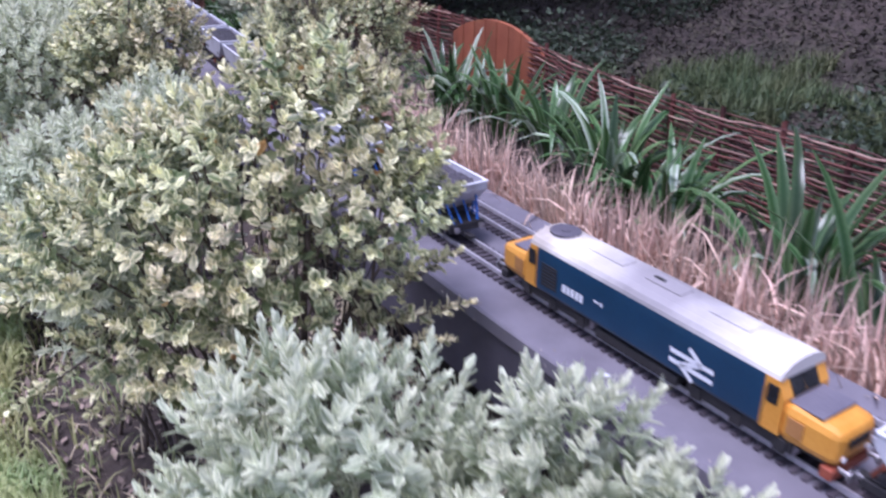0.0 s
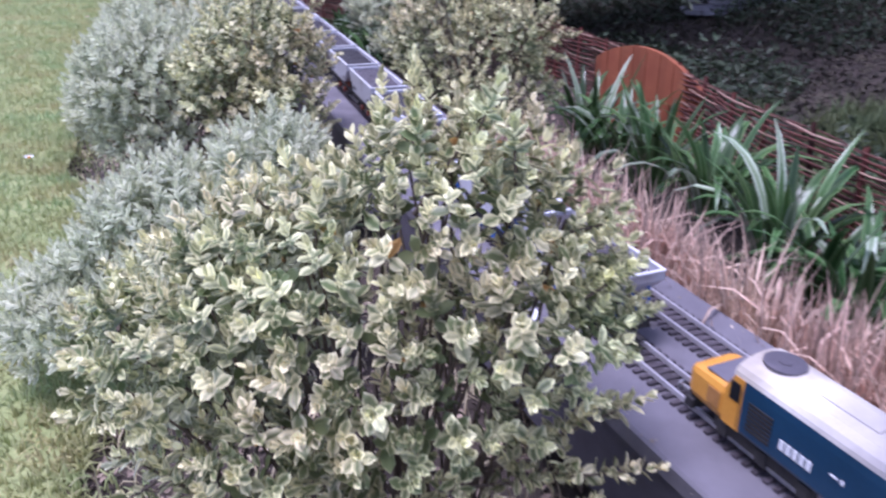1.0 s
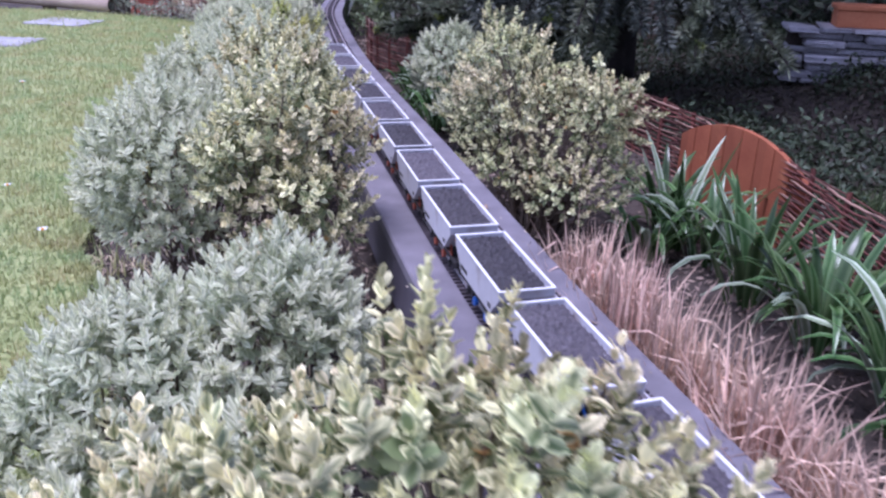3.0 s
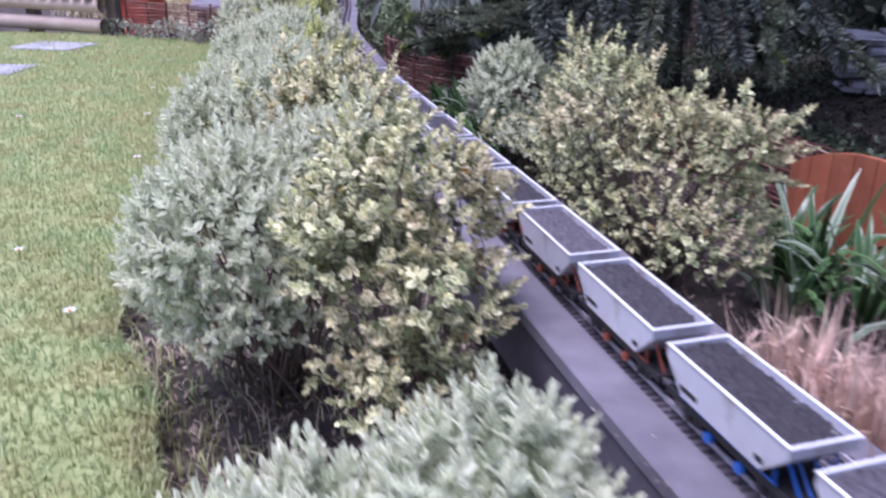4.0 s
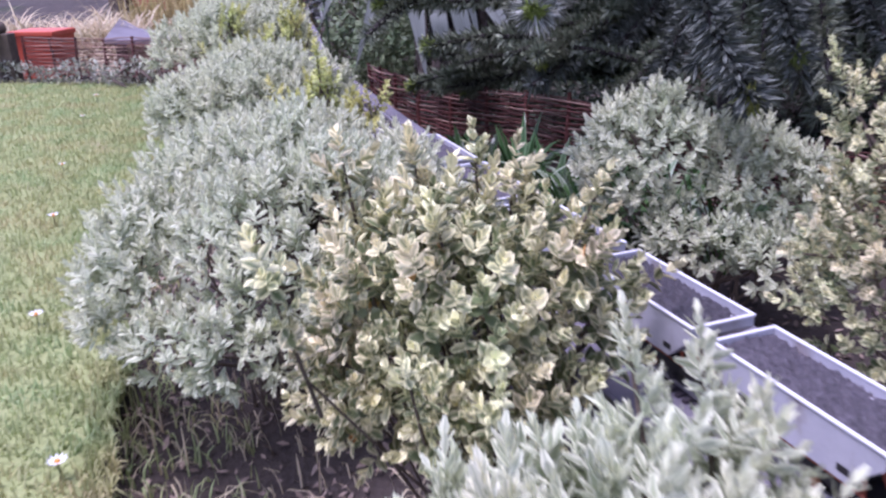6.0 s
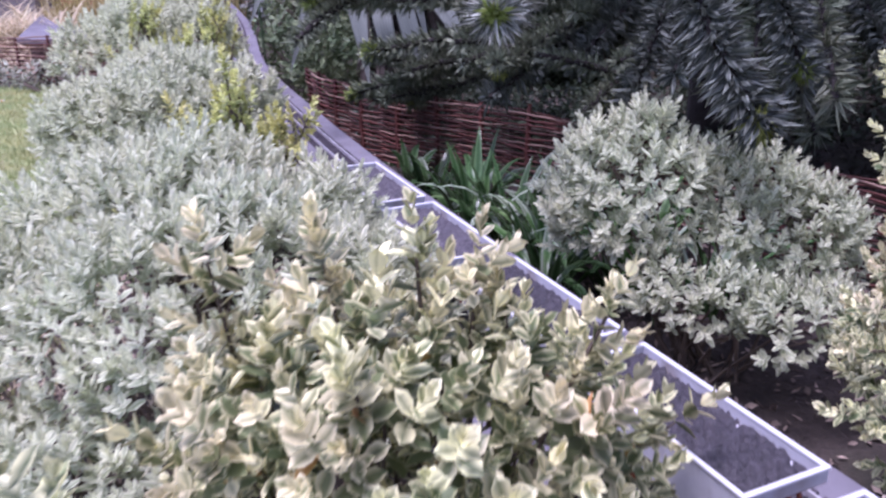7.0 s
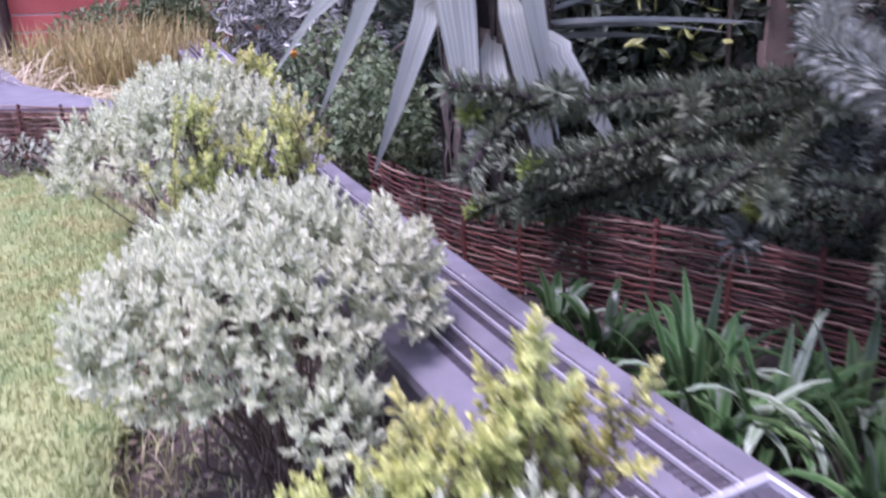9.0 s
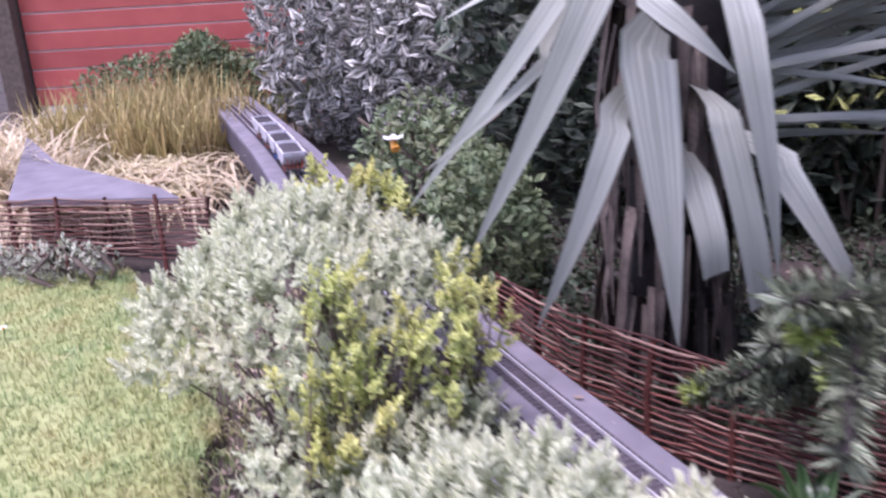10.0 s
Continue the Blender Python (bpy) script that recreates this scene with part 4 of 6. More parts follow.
shrub("euonymus_shrub", EUON, [(-0.41, 1.06, 0.15, 0.06, 0.065, 0.08), (-0.355, 1.08, 0.17, 0.045, 0.055, 0.06), (-0.415, 1.10, 0.20, 0.05, 0.05, 0.055), (-0.385, 1.03, 0.105, 0.05, 0.045, 0.05), (-0.345, 1.03, 0.13, 0.04, 0.04, 0.045), (-0.37, 1.01, 0.065, 0.045, 0.04, 0.04)], *E_, 5, low=0.04,
      sprigs=[((-0.36, 1.07, 0.19), (-0.31, 1.06, 0.215)), ((-0.36, 1.06, 0.15), (-0.30, 1.04, 0.165)), ((-0.35, 1.10, 0.21), (-0.325, 1.11, 0.24)), ((-0.38, 1.04, 0.22), (-0.37, 1.03, 0.265)), ((-0.36, 1.03, 0.11), (-0.32, 1.01, 0.12)), ((-0.42, 1.02, 0.09), (-0.43, 0.99, 0.08)), ((-0.38, 1.01, 0.09), (-0.375, 0.985, 0.075))])
shrub("hebe_shrub", HEBE, [(-0.755, 1.76, 0.115, 0.105, 0.115, 0.092), (-0.70, 1.65, 0.11, 0.115, 0.12, 0.088), (-0.825, 1.63, 0.09, 0.07, 0.09, 0.08), (-0.84, 1.745, 0.105, 0.062, 0.075, 0.078), (-0.615, 1.63, 0.105, 0.058, 0.08, 0.075), (-0.655, 1.74, 0.115, 0.05, 0.09, 0.07), (-0.735, 1.55, 0.075, 0.085, 0.055, 0.04)], *H_, 6, low=0.04, skirt=-0.25, lobe=0.042)
shrub("euonymus_shrub", EUON, [(-0.56, 1.42, 0.145, 0.062, 0.065, 0.084), (-0.515, 1.43, 0.175, 0.030, 0.04, 0.045), (-0.495, 1.43, 0.15, 0.024, 0.03, 0.04), (-0.60, 1.41, 0.145, 0.035, 0.045, 0.075)], EUON_SHOOTS, M_EUON, 0.0120, 7, size=1.18, bare=0.2,
      sprigs=[((-0.625, 1.34, 0.17), (-0.635, 1.33, 0.225)), ((-0.57, 1.34, 0.13), (-0.575, 1.325, 0.18)), ((-0.54, 1.34, 0.12), (-0.535, 1.32, 0.17)), ((-0.505, 1.42, 0.20), (-0.490, 1.42, 0.235)), ((-0.55, 1.43, 0.21), (-0.552, 1.43, 0.25)), ((-0.615, 1.43, 0.20), (-0.622, 1.43, 0.248)), ((-0.58, 1.44, 0.21), (-0.585, 1.44, 0.243)), ((-0.535, 1.44, 0.21), (-0.532, 1.44, 0.243))])
shrub("hebe_shrub", HEBE, [(-0.935, 2.22, 0.13, 0.10, 0.10, 0.083), (-0.93, 2.13, 0.125, 0.095, 0.08, 0.075), (-1.0, 2.13, 0.125, 0.058, 0.08, 0.062), (-0.845, 2.19, 0.135, 0.052, 0.075, 0.06), (-0.87, 2.07, 0.085, 0.035, 0.035, 0.035)], *H_, 8, low=0.055, lobe=0.044)


def yellow_shrub(spots, seed):
    """Loose upright yellow sprigs round some spots."""
    rng = np.random.default_rng(seed)
    runs, blobs = [], []
    for x, y, z, r in spots:
        blobs.append((x, y, z - 0.012, r * 0.3, r * 0.3, r * 0.45))
        for k in range(6):
            a = np.array([x, y, z - 0.02]) + rng.normal(0, r * 0.6, 3)
            d = rng.normal(0, 0.3, 3) + np.array([0, 0, 1.0])
            runs.append((a, a + d / np.linalg.norm(d) * rng.uniform(0.018, 0.036)))
    shrub("yellow_shrub", YELL, blobs, *Y_, seed, sprigs=runs, low=0.04)


yellow_shrub([(-0.75, 1.885, 0.215, 0.016), (-0.755, 1.885, 0.185, 0.018), (-0.717, 1.912, 0.178, 0.012), (-0.735, 1.915, 0.155, 0.016), (-0.783, 1.88, 0.192, 0.014), (-0.79, 1.885, 0.165, 0.018), (-0.748, 1.965, 0.158, 0.014), (-0.813, 1.89, 0.175, 0.016), (-0.83, 1.89, 0.15, 0.016), (-0.86, 1.885, 0.14, 0.016), (-0.875, 1.89, 0.11, 0.018), (-0.77, 1.90, 0.14, 0.02)], 9)
shrub("hebe_shrub", HEBE, [(-0.80, 1.955, 0.06, 0.055, 0.035, 0.05), (-0.75, 1.965, 0.09, 0.03, 0.025, 0.04)], *H_, 19, size=0.9)
shrub("hebe_shrub", HEBE, [(-1.0, 2.43, 0.085, 0.065, 0.035, 0.05), (-0.95, 2.45, 0.11, 0.03, 0.025, 0.04)], *H_, 23, size=0.9)
shrub("hebe_shrub", HEBE, [(-1.11, 2.64, 0.165, 0.105, 0.11, 0.097), (-1.08, 2.53, 0.155, 0.10, 0.09, 0.095), (-1.18, 2.55, 0.15, 0.06, 0.08, 0.075), (-1.0, 2.57, 0.165, 0.055, 0.08, 0.075), (-1.07, 2.46, 0.09, 0.07, 0.06, 0.045)], *H_, 10, low=0.085, lobe=0.044, skirt=-0.1)
yellow_shrub([(-0.945, 2.46, 0.225, 0.026), (-1.055, 2.45, 0.235, 0.020), (-1.035, 2.45, 0.205, 0.022), (-0.99, 2.45, 0.205, 0.026), (-0.935, 2.46, 0.185, 0.024), (-1.02, 2.43, 0.17, 0.024), (-1.07, 2.42, 0.15, 0.022), (-1.05, 2.41, 0.12, 0.020), (-0.965, 2.44, 0.165, 0.022), (-1.10, 2.73, 0.255, 0.024), (-1.05, 2.72, 0.255, 0.022), (-1.015, 2.69, 0.245, 0.020)], 12)
shrub("euonymus_shrub", EUON, [(-0.25, 1.57, 0.13, 0.085, 0.10, 0.11), (-0.15, 1.50, 0.115, 0.075, 0.08, 0.085), (-0.09, 1.40, 0.165, 0.04, 0.045, 0.042), (-0.28, 1.64, 0.215, 0.03, 0.03, 0.035), (-0.16, 1.43, 0.065, 0.055, 0.055, 0.05), (-0.24, 1.50, 0.06, 0.06, 0.06, 0.05), (-0.09, 1.42, 0.075, 0.045, 0.05, 0.05), (-0.12, 1.38, 0.055, 0.06, 0.055, 0.05)], EUON_SHOOTS, M_EUON, 0.0138, 13, size=0.9, low=0.03, bare=0.1, lobe=0.04,
      sprigs=[((-0.09, 1.38, 0.18), (-0.055, 1.33, 0.223)), ((-0.10, 1.40, 0.18), (-0.105, 1.36, 0.235)), ((-0.29, 1.65, 0.23), (-0.30, 1.67, 0.265)), ((-0.20, 1.53, 0.19), (-0.185, 1.50, 0.25)), ((-0.15, 1.47, 0.17), (-0.14, 1.44, 0.235)), ((-0.08, 1.45, 0.14), (-0.025, 1.42, 0.165)), ((-0.23, 1.55, 0.22), (-0.235, 1.54, 0.262)), ((-0.10, 1.42, 0.13), (-0.045, 1.37, 0.14)), ((-0.2, 1.46, 0.12), (-0.22, 1.40, 0.14)), ((-0.26, 1.5, 0.16), (-0.29, 1.46, 0.20))])
shrub("hebe_shrub", HEBE, [(-0.405, 1.88, 0.12, 0.07, 0.07, 0.08), (-0.43, 1.88, 0.15, 0.035, 0.04, 0.045), (-0.315, 1.88, 0.105, 0.07, 0.065, 0.065), (-0.36, 1.82, 0.06, 0.06, 0.05, 0.045), (-0.265, 1.86, 0.085, 0.045, 0.05, 0.055), (-0.285, 1.775, 0.045, 0.05, 0.045, 0.04)], HEBE_SHOOTS, M_HEBE, 0.0094, 15, low=0.03, bare=0.28, lobe=0.04)


# ---- blades ----
def blades(rng, P, length, width, lean, segs=3, up=None):
    """Thin bent blades rising from P: V, F, UV."""
    n = len(P)
    a = rng.uniform(0, 2 * math.pi, n)
    L, W = length * rng.uniform(0.6, 1.25, n), width * rng.uniform(0.7, 1.3, n)
    le = (up or 0.0) + np.abs(rng.normal(0, lean, n))
    out = np.stack([np.cos(a), np.sin(a), np.zeros(n)], 1)
    side = np.stack([-np.sin(a), np.cos(a), np.zeros(n)], 1)
    V = np.zeros((n, 2 * segs + 1, 3))
    U = np.zeros((n, 2 * segs + 1, 2))
    for i in range(segs + 1):
        s = i / segs
        th = le * s
        c = P + out * (L * s * np.sin(th))[:, None] + np.array([0, 0, 1.0]) * (L * s * np.cos(th))[:, None]
        w = (W / 2 * (1 - s ** 2))[:, None]
        if i < segs:
            V[:, 2 * i], V[:, 2 * i + 1] = c - side * w, c + side * w
            U[:, 2 * i], U[:, 2 * i + 1] = (0.0, s), (1.0, s)
        else:
            V[:, 2 * i] = c
            U[:, 2 * i] = (0.5, 1)
    f = []
    for i in range(segs - 1):
        f += [(2 * i, 2 * i + 1, 2 * i + 3), (2 * i, 2 * i + 3, 2 * i + 2)]
    f.append((2 * segs - 2, 2 * segs - 1, 2 * segs))
    F = (np.array(f)[None] + (np.arange(n) * (2 * segs + 1))[:, None, None]).reshape(-1, 3)
    return V.reshape(-1, 3), F, U.reshape(-1, 2)


rng = np.random.default_rng(21)
n = 190000
gy_ = rng.uniform(0.1, 3.24, n)
gx_ = lawn_edge(gy_) - rng.uniform(0, 1, n) ** 1.4 * 1.9 + 0.015
V, F, U = blades(rng, np.stack([gx_, gy_, 0.006 * np.sin(5 * gx_) * np.sin(4.3 * gy_) - 0.003], 1), 0.0150, 0.0026, 1.1, 2)
tagged(new("lawn_grass", flat_mesh("lawn_grass", V, F, M_BLADE, U)), "short green grass blades of the lawn", "grass", kind="stuff")

# dry reed grass along the far edge of the deck
for k in range(10):
    s0, tufts = arc(0.20) + k * 0.108, []
    for j in range(30):
        x, y, h = line_at(min(s0 + rng.uniform(-0.06, 0.06), arc(1.09)), -0.014 - abs(rng.normal(0, 0.030)))
        P = np.stack([x + rng.normal(0, 0.008, 30), y + rng.normal(0, 0.008, 30), np.full(30, -0.03)], 1)
        tufts.append(blades(rng, P, rng.uniform(0.105, 0.155), rng.uniform(0.0034, 0.0054), rng.uniform(0.14, 0.40), 4))
    # broken stalks lying across the tops of the others
    x, y = np.transpose([line_at(min(s0 + rng.uniform(-0.06, 0.06), arc(1.08)), rng.uniform(-0.075, -0.01))[:2] for j in range(130)])
    tufts.append(blades(rng, np.stack([x, y, rng.uniform(0.02, 0.085, 130)], 1), 0.055, 0.0042, 0.9, 3, up=0.4))
    V, F, U = merge(tufts)
    tagged(new("dry_grass", flat_mesh("dry_grass", V, F, M_REED, U)), "clump of dry pinkish-brown reed grass beside the deck", "grass", "dry grass clumps", kind="stuff")


def strap_plant(x, y, n, length, seed, width=0.0165):
    rng = np.random.default_rng(seed)
    ob = tagged(new("strap_leaf_plant"), "green plant with long arching strap leaves", "plant", "strap-leaved plants")
    z = float(ground_height(x, y))
    for i in range(n):
        a, L, w = rng.uniform(0, 6.28), length * rng.uniform(0.7, 1.2), width * rng.uniform(0.7, 1.15)
        bend = rng.uniform(0.1, 1.0) if rng.random() < 0.4 else rng.uniform(1.0, 2.6)
        p = np.array([x, y, z]) + np.array([math.cos(a), math.sin(a), 0]) * rng.uniform(0, 0.03)
        pts, th = [p], 0.15 + rng.uniform(0, 0.3)
        for k in range(7):
            p = p + L / 7 * np.array([math.cos(a) * math.sin(th), math.sin(a) * math.sin(th), math.cos(th)])
            pts.append(p)
            th += bend / 7 * (0.5 + k / 4)
        side = np.array([-math.sin(a), math.cos(a), 0])
        V, U, F = [], [], []
        for k, p in enumerate(pts):
            ww = w / 2 * min(1, 0.5 + k * 0.25) * (1 - max(0, (k - 4) / 3.05)) ** 0.6
            V += [p - side * ww + np.array([0, 0, ww * 0.35]), p, p + side * ww + np.array([0, 0, ww * 0.35])]
            U += [(1, k / 7), (0, k / 7), (1, k / 7)]
        for k in range(7):
            b = 3 * k
            F += [(b, b + 1, b + 4), (b, b + 4, b + 3), (b + 1, b + 2, b + 5), (b + 1, b + 5, b + 4)]
        child("leaf", flat_mesh("leaf", V, F, M_STRAP_PALE if i % 6 == 3 else M_STRAP, np.array(U), smooth=True), ob)
    return ob


STRAPS = [(0.10, 1.30, 26, 0.15), (0.16, 1.18, 34, 0.16), (0.22, 1.05, 34, 0.16), (0.27, 0.92, 30, 0.15), (0.34, 0.72, 26, 0.18), (0.36, 0.58, 26, 0.18), (0.02, 1.50, 22, 0.15), (0.24, 0.98, 18, 0.14), (0.06, 1.42, 20, 0.14), (-0.02, 1.42, 16, 0.11), (0.0, 1.56, 16, 0.12),
          (-0.46, 2.10, 30, 0.14), (-0.55, 2.27, 30, 0.12), (-0.62, 2.38, 22, 0.09), (-0.38, 2.04, 26, 0.14), (-0.50, 2.20, 26, 0.13), (-0.42, 2.22, 24, 0.12), (-0.34, 2.12, 24, 0.13), (-0.66, 2.46, 14, 0.07), (-0.30, 2.00, 22, 0.13), (-0.47, 2.02, 22, 0.11), (-0.55, 2.20, 20, 0.10)]
for i, (x, y, n, L) in enumerate(STRAPS):
    strap_plant(x, y, int(n * 1.25), L, 40 + i, 0.0130 if y < 1.7 else 0.0122)


# ---- woven willow fence ----
def fence(points, z0, z1, seed, rows=29, pale=5, label="low woven willow hurdle fence, reddish brown"):
    rng = np.random.default_rng(seed)
    ob = tagged(new("willow_fence"), label, "fence", kind="structure")
    P = np.array(points, float)
    seg = np.concatenate([[0], np.cumsum(np.hypot(*np.diff(P, axis=0).T))])
    n = max(3, int(seg[-1] / 0.085))
    ds = np.linspace(0, seg[-1], n)
    px, py = np.interp(ds, seg, P[:, 0]), np.interp(ds, seg, P[:, 1])
    for x, y in zip(px, py):
        V, F, U = tubes([[((x, y, z0 - 0.04), 0.0042), ((x + rng.normal(0, 0.003), y, (z0 + z1) / 2), 0.0042), ((x, y, z1 + rng.uniform(-0.004, 0.010)), 0.0036)]], 7)
        child("stake", flat_mesh("stake", V, F, M_WICKER), ob)
    fine = np.linspace(0, seg[-1], n * 6)
    fx, fy = np.interp(fine, seg, P[:, 0]), np.interp(fine, seg, P[:, 1])
    d = np.stack([np.gradient(fx), np.gradient(fy)], 1)
    d /= np.linalg.norm(d, axis=1)[:, None]
    nrm = np.stack([-d[:, 1], d[:, 0]], 1)
    step = seg[-1] / (n - 1)
    for r in range(rows):
        z = z0 + (z1 - z0) * (r + 0.5) / rows
        wave = np.cos(np.pi * fine / step) * (0.0034 if r % 2 else -0.0034)
        zz = z + 0.0016 * np.sin(fine * 17 + r * 0.4) + 0.0007 * np.sin(fine * 41 + r * 1.9) + rng.normal(0, 0.0005, len(fine))
        V, F, U = tubes([[((fx[i] + nrm[i, 0] * wave[i], fy[i] + nrm[i, 1] * wave[i], zz[i]), 0.0015 + 0.0004 * math.sin(r * 3.1)) for i in range(len(fine))]], 5)
        child("rod", flat_mesh("rod", V, F, M_WICKER_PALE if r % pale == pale // 2 else M_WICKER), ob)
    return ob


FENCE = [(-0.90, 2.86), (-0.83, 2.72), (-0.74, 2.62), (-0.62, 2.52), (-0.48, 2.42), (-0.30, 2.26), (-0.10, 2.02), (0.06, 1.76), (0.16, 1.52), (0.24, 1.28), (0.34, 1.08), (0.45, 0.92), (0.56, 0.74), (0.66, 0.5)]
fence(FENCE, -0.03, 0.095, 3)
fence([(-2.05, 3.40), (-1.78, 3.34), (-1.50, 3.29), (-1.38, 3.27)], 0.0, 0.112, 4, 20, 2, "low woven willow edging at the end of the lawn")

# wooden half disc standing in front of the fence
disc = tagged(new("wooden_disc"), "rust-orange upright wooden half disc of narrow boards", "garden ornament")
DISC_R, DISC_W, DISC_MID, DISC_TOP = 0.2532, 0.2823, 0.1365, 0.1133
crest = lambda u: DISC_TOP - DISC_R + math.sqrt(DISC_R ** 2 - (u - DISC_MID) ** 2)
for k in range(16):
    u0, u1 = k * DISC_W / 16, (k + 1) * DISC_W / 16
    bm = bmesh.new()
    prism(bm, [(u0 + 0.0003, -0.07), (u1 - 0.0003, -0.07), (u1 - 0.0003, crest(u1)), ((u0 + u1) / 2, crest((u0 + u1) / 2)), (u0 + 0.0003, crest(u0))], -0.004 - 0.001 * (k % 2), 0.004)
    bmesh.ops.transform(bm, matrix=pose(0.0241, 1.7213, 0, 0, 0, -55.3), verts=bm.verts)
    part("board", bm, M_RUST, disc)

# ---- far side of the garden ----
shed = tagged(new("red_shed"), "red painted shed wall with pale joints between boards", "shed")
for k in range(16):
    bm = bmesh.new()
    box(bm, -2.62, -1.50, 5.30, 5.32, 0.03 + k * 0.0735, 0.0965 + k * 0.0735, bevel=0.002)
    part("board", bm, M_SHED, shed)
bm = bmesh.new()
box(bm, -2.62, -1.50, 5.311, 5.34, -0.05, 1.21)
part("backing", bm, M_GAP, shed, "pale strips showing between boards")
bm = bmesh.new()
box(bm, -2.72, -2.63, 5.24, 5.36, -0.05, 1.25, bevel=0.005)
part("corner_post", bm, M_TWIG, shed, "dark weathered corner post")


def leaf_bank(name, label, blobs, material, n, size, seed, category="bush"):
    """A mass of loose leaves in some ellipsoids, denser outside."""
    rng = np.random.default_rng(seed)
    ob = tagged(new(name), label, category)
    sets = []
    t = leaf(0.03, 0.013, 0.3, 0.15, 2, 0.5)
    for x, y, z, rx, ry, rz in blobs:
        d = rng.normal(size=(n, 3))
        d /= np.linalg.norm(d, axis=1)[:, None]
        p = np.array([x, y, z]) + d * np.array([rx, ry, rz]) * (1 - 0.45 * rng.random(n) ** 1.5)[:, None]
        p = p[p[:, 2] > -0.02]
        A = rng.normal(size=p.shape) + np.array([0, 0, 0.8])
        sets.append(scatter(t, rotation(A, rng.uniform(0, 6.28, len(p))), p, size * rng.uniform(0.6, 1.3, len(p))))
    V, F, U = merge(sets)
    tagged(child("foliage", flat_mesh("foliage", V, F, material, U), ob), kind="stuff")
    c = np.array(blobs[0])
    V, F, U = tubes([[((c[0] + 0.02 * k, c[1], -0.06), 0.006), ((c[0] + rng.normal(0, 0.05), c[1] + rng.normal(0, 0.05), c[2]), 0.005), ((c[0] + rng.normal(0, c[3] * 0.6), c[1] + rng.normal(0, c[4] * 0.6), c[2] + c[5] * 0.7), 0.004)] for k in range(6)], 6)
    tagged(child("stem_tangle", flat_mesh("stem_tangle", V, F, M_TWIG), ob), kind="stuff")
    return ob


leaf_bank("silver_bush", "dark bush with silvery grey leaves", [(-1.12, 4.5, 0.35, 0.42, 0.4, 0.45), (-0.80, 4.2, 0.25, 0.4, 0.4, 0.35)], M_SILVER, 6500, 1.55, 61)
# the tall blobs at the right stand out of view, added to block sky light
leaf_bank("dark_hedge", "dark green hedge behind the bed, its tall unseen end added for shade", [(0.2, 3.5, 0.6, 0.6, 0.4, 1.1), (0.9, 3.1, 0.8, 0.6, 0.5, 1.3), (1.55, 2.3, 0.8, 0.5, 0.6, 1.4), (-0.45, 3.7, 0.4, 0.5, 0.4, 0.8), (-0.2, 3.42, 0.16, 0.5, 0.14, 0.28), (1.55, 1.3, 0.8, 0.5, 0.6, 1.4), (1.45, 0.4, 0.8, 0.5, 0.6, 1.4)], M_DARKLEAF, 10000, 1.7, 62)


# ---- yucca ----
def ribbon(pts, widths, cup=0.2, face=None):
    """A leaf along some points with a width at each, cupped; face: the way its upper side looks."""
    pts = [np.array(p, float) for p in pts]
    V, U, F = [], [], []
    for k, p in enumerate(pts):
        d = pts[min(k + 1, len(pts) - 1)] - pts[max(k - 1, 0)]
        d /= np.linalg.norm(d)
        f = np.array(face if face is not None else (0.2, -1, 0.35), float)
        side = np.cross(d, f)
        side /= np.linalg.norm(side) + 1e-9
        nn = np.cross(side, d)
        w = widths[k] / 2
        V += [p - side * w + nn * w * cup, p - side * w * 0.5 + nn * w * cup * 0.3, p, p + side * w * 0.5 + nn * w * cup * 0.3, p + side * w + nn * w * cup]
        s = k / (len(pts) - 1)
        U += [(1, s), (0.5, s), (0, s), (0.5, s), (1, s)]
    for k in range(len(pts) - 1):
        for j in range(4):
            b = 5 * k + j
            F += [(b, b + 1, b + 6), (b, b + 6, b + 5)]
    return np.array(V), np.array(F), np.array(U)


yucca = tagged(new("yucca"), "large yucca with broad grey-green drooping leaves", "plant")
rng = np.random.default_rng(77)
crown = np.array((-0.70, 2.78, 0.50))
V, F, U = tubes([[((-0.69, 2.80, -0.06), 0.055), ((-0.70, 2.79, 0.2), 0.05), ((-0.70, 2.78, 0.42), 0.055), ((-0.70, 2.78, 0.52), 0.04)]], 12)
child("trunk", flat_mesh("trunk", V, F, M_DARKBARK, smooth=True), yucca, "dark fibrous trunk")
# fold x, fold z, tip x, tip z, width, cut end
HANG = [(-0.851, 0.434, -0.993, 0.252, 0.022, 0), (-0.814, 0.45, -0.939, 0.200, 0.036, 0), (-0.800, 0.316, -0.875, 0.122, 0.032, 0), (-0.768, 0.374, -0.737, 0.099, 0.056, 0),
        (-0.685, 0.402, -0.634, 0.157, 0.036, 0), (-0.694, 0.313, -0.651, 0.131, 0.034, 1), (-0.772, 0.43, -0.692, 0.362, 0.028, 0), (-0.633, 0.262, -0.526, 0.090, 0.034, 0), (-0.718, 0.253, -0.703, 0.172, 0.034, 1), (-0.86, 0.38, -0.975, 0.29, 0.012, 0)]
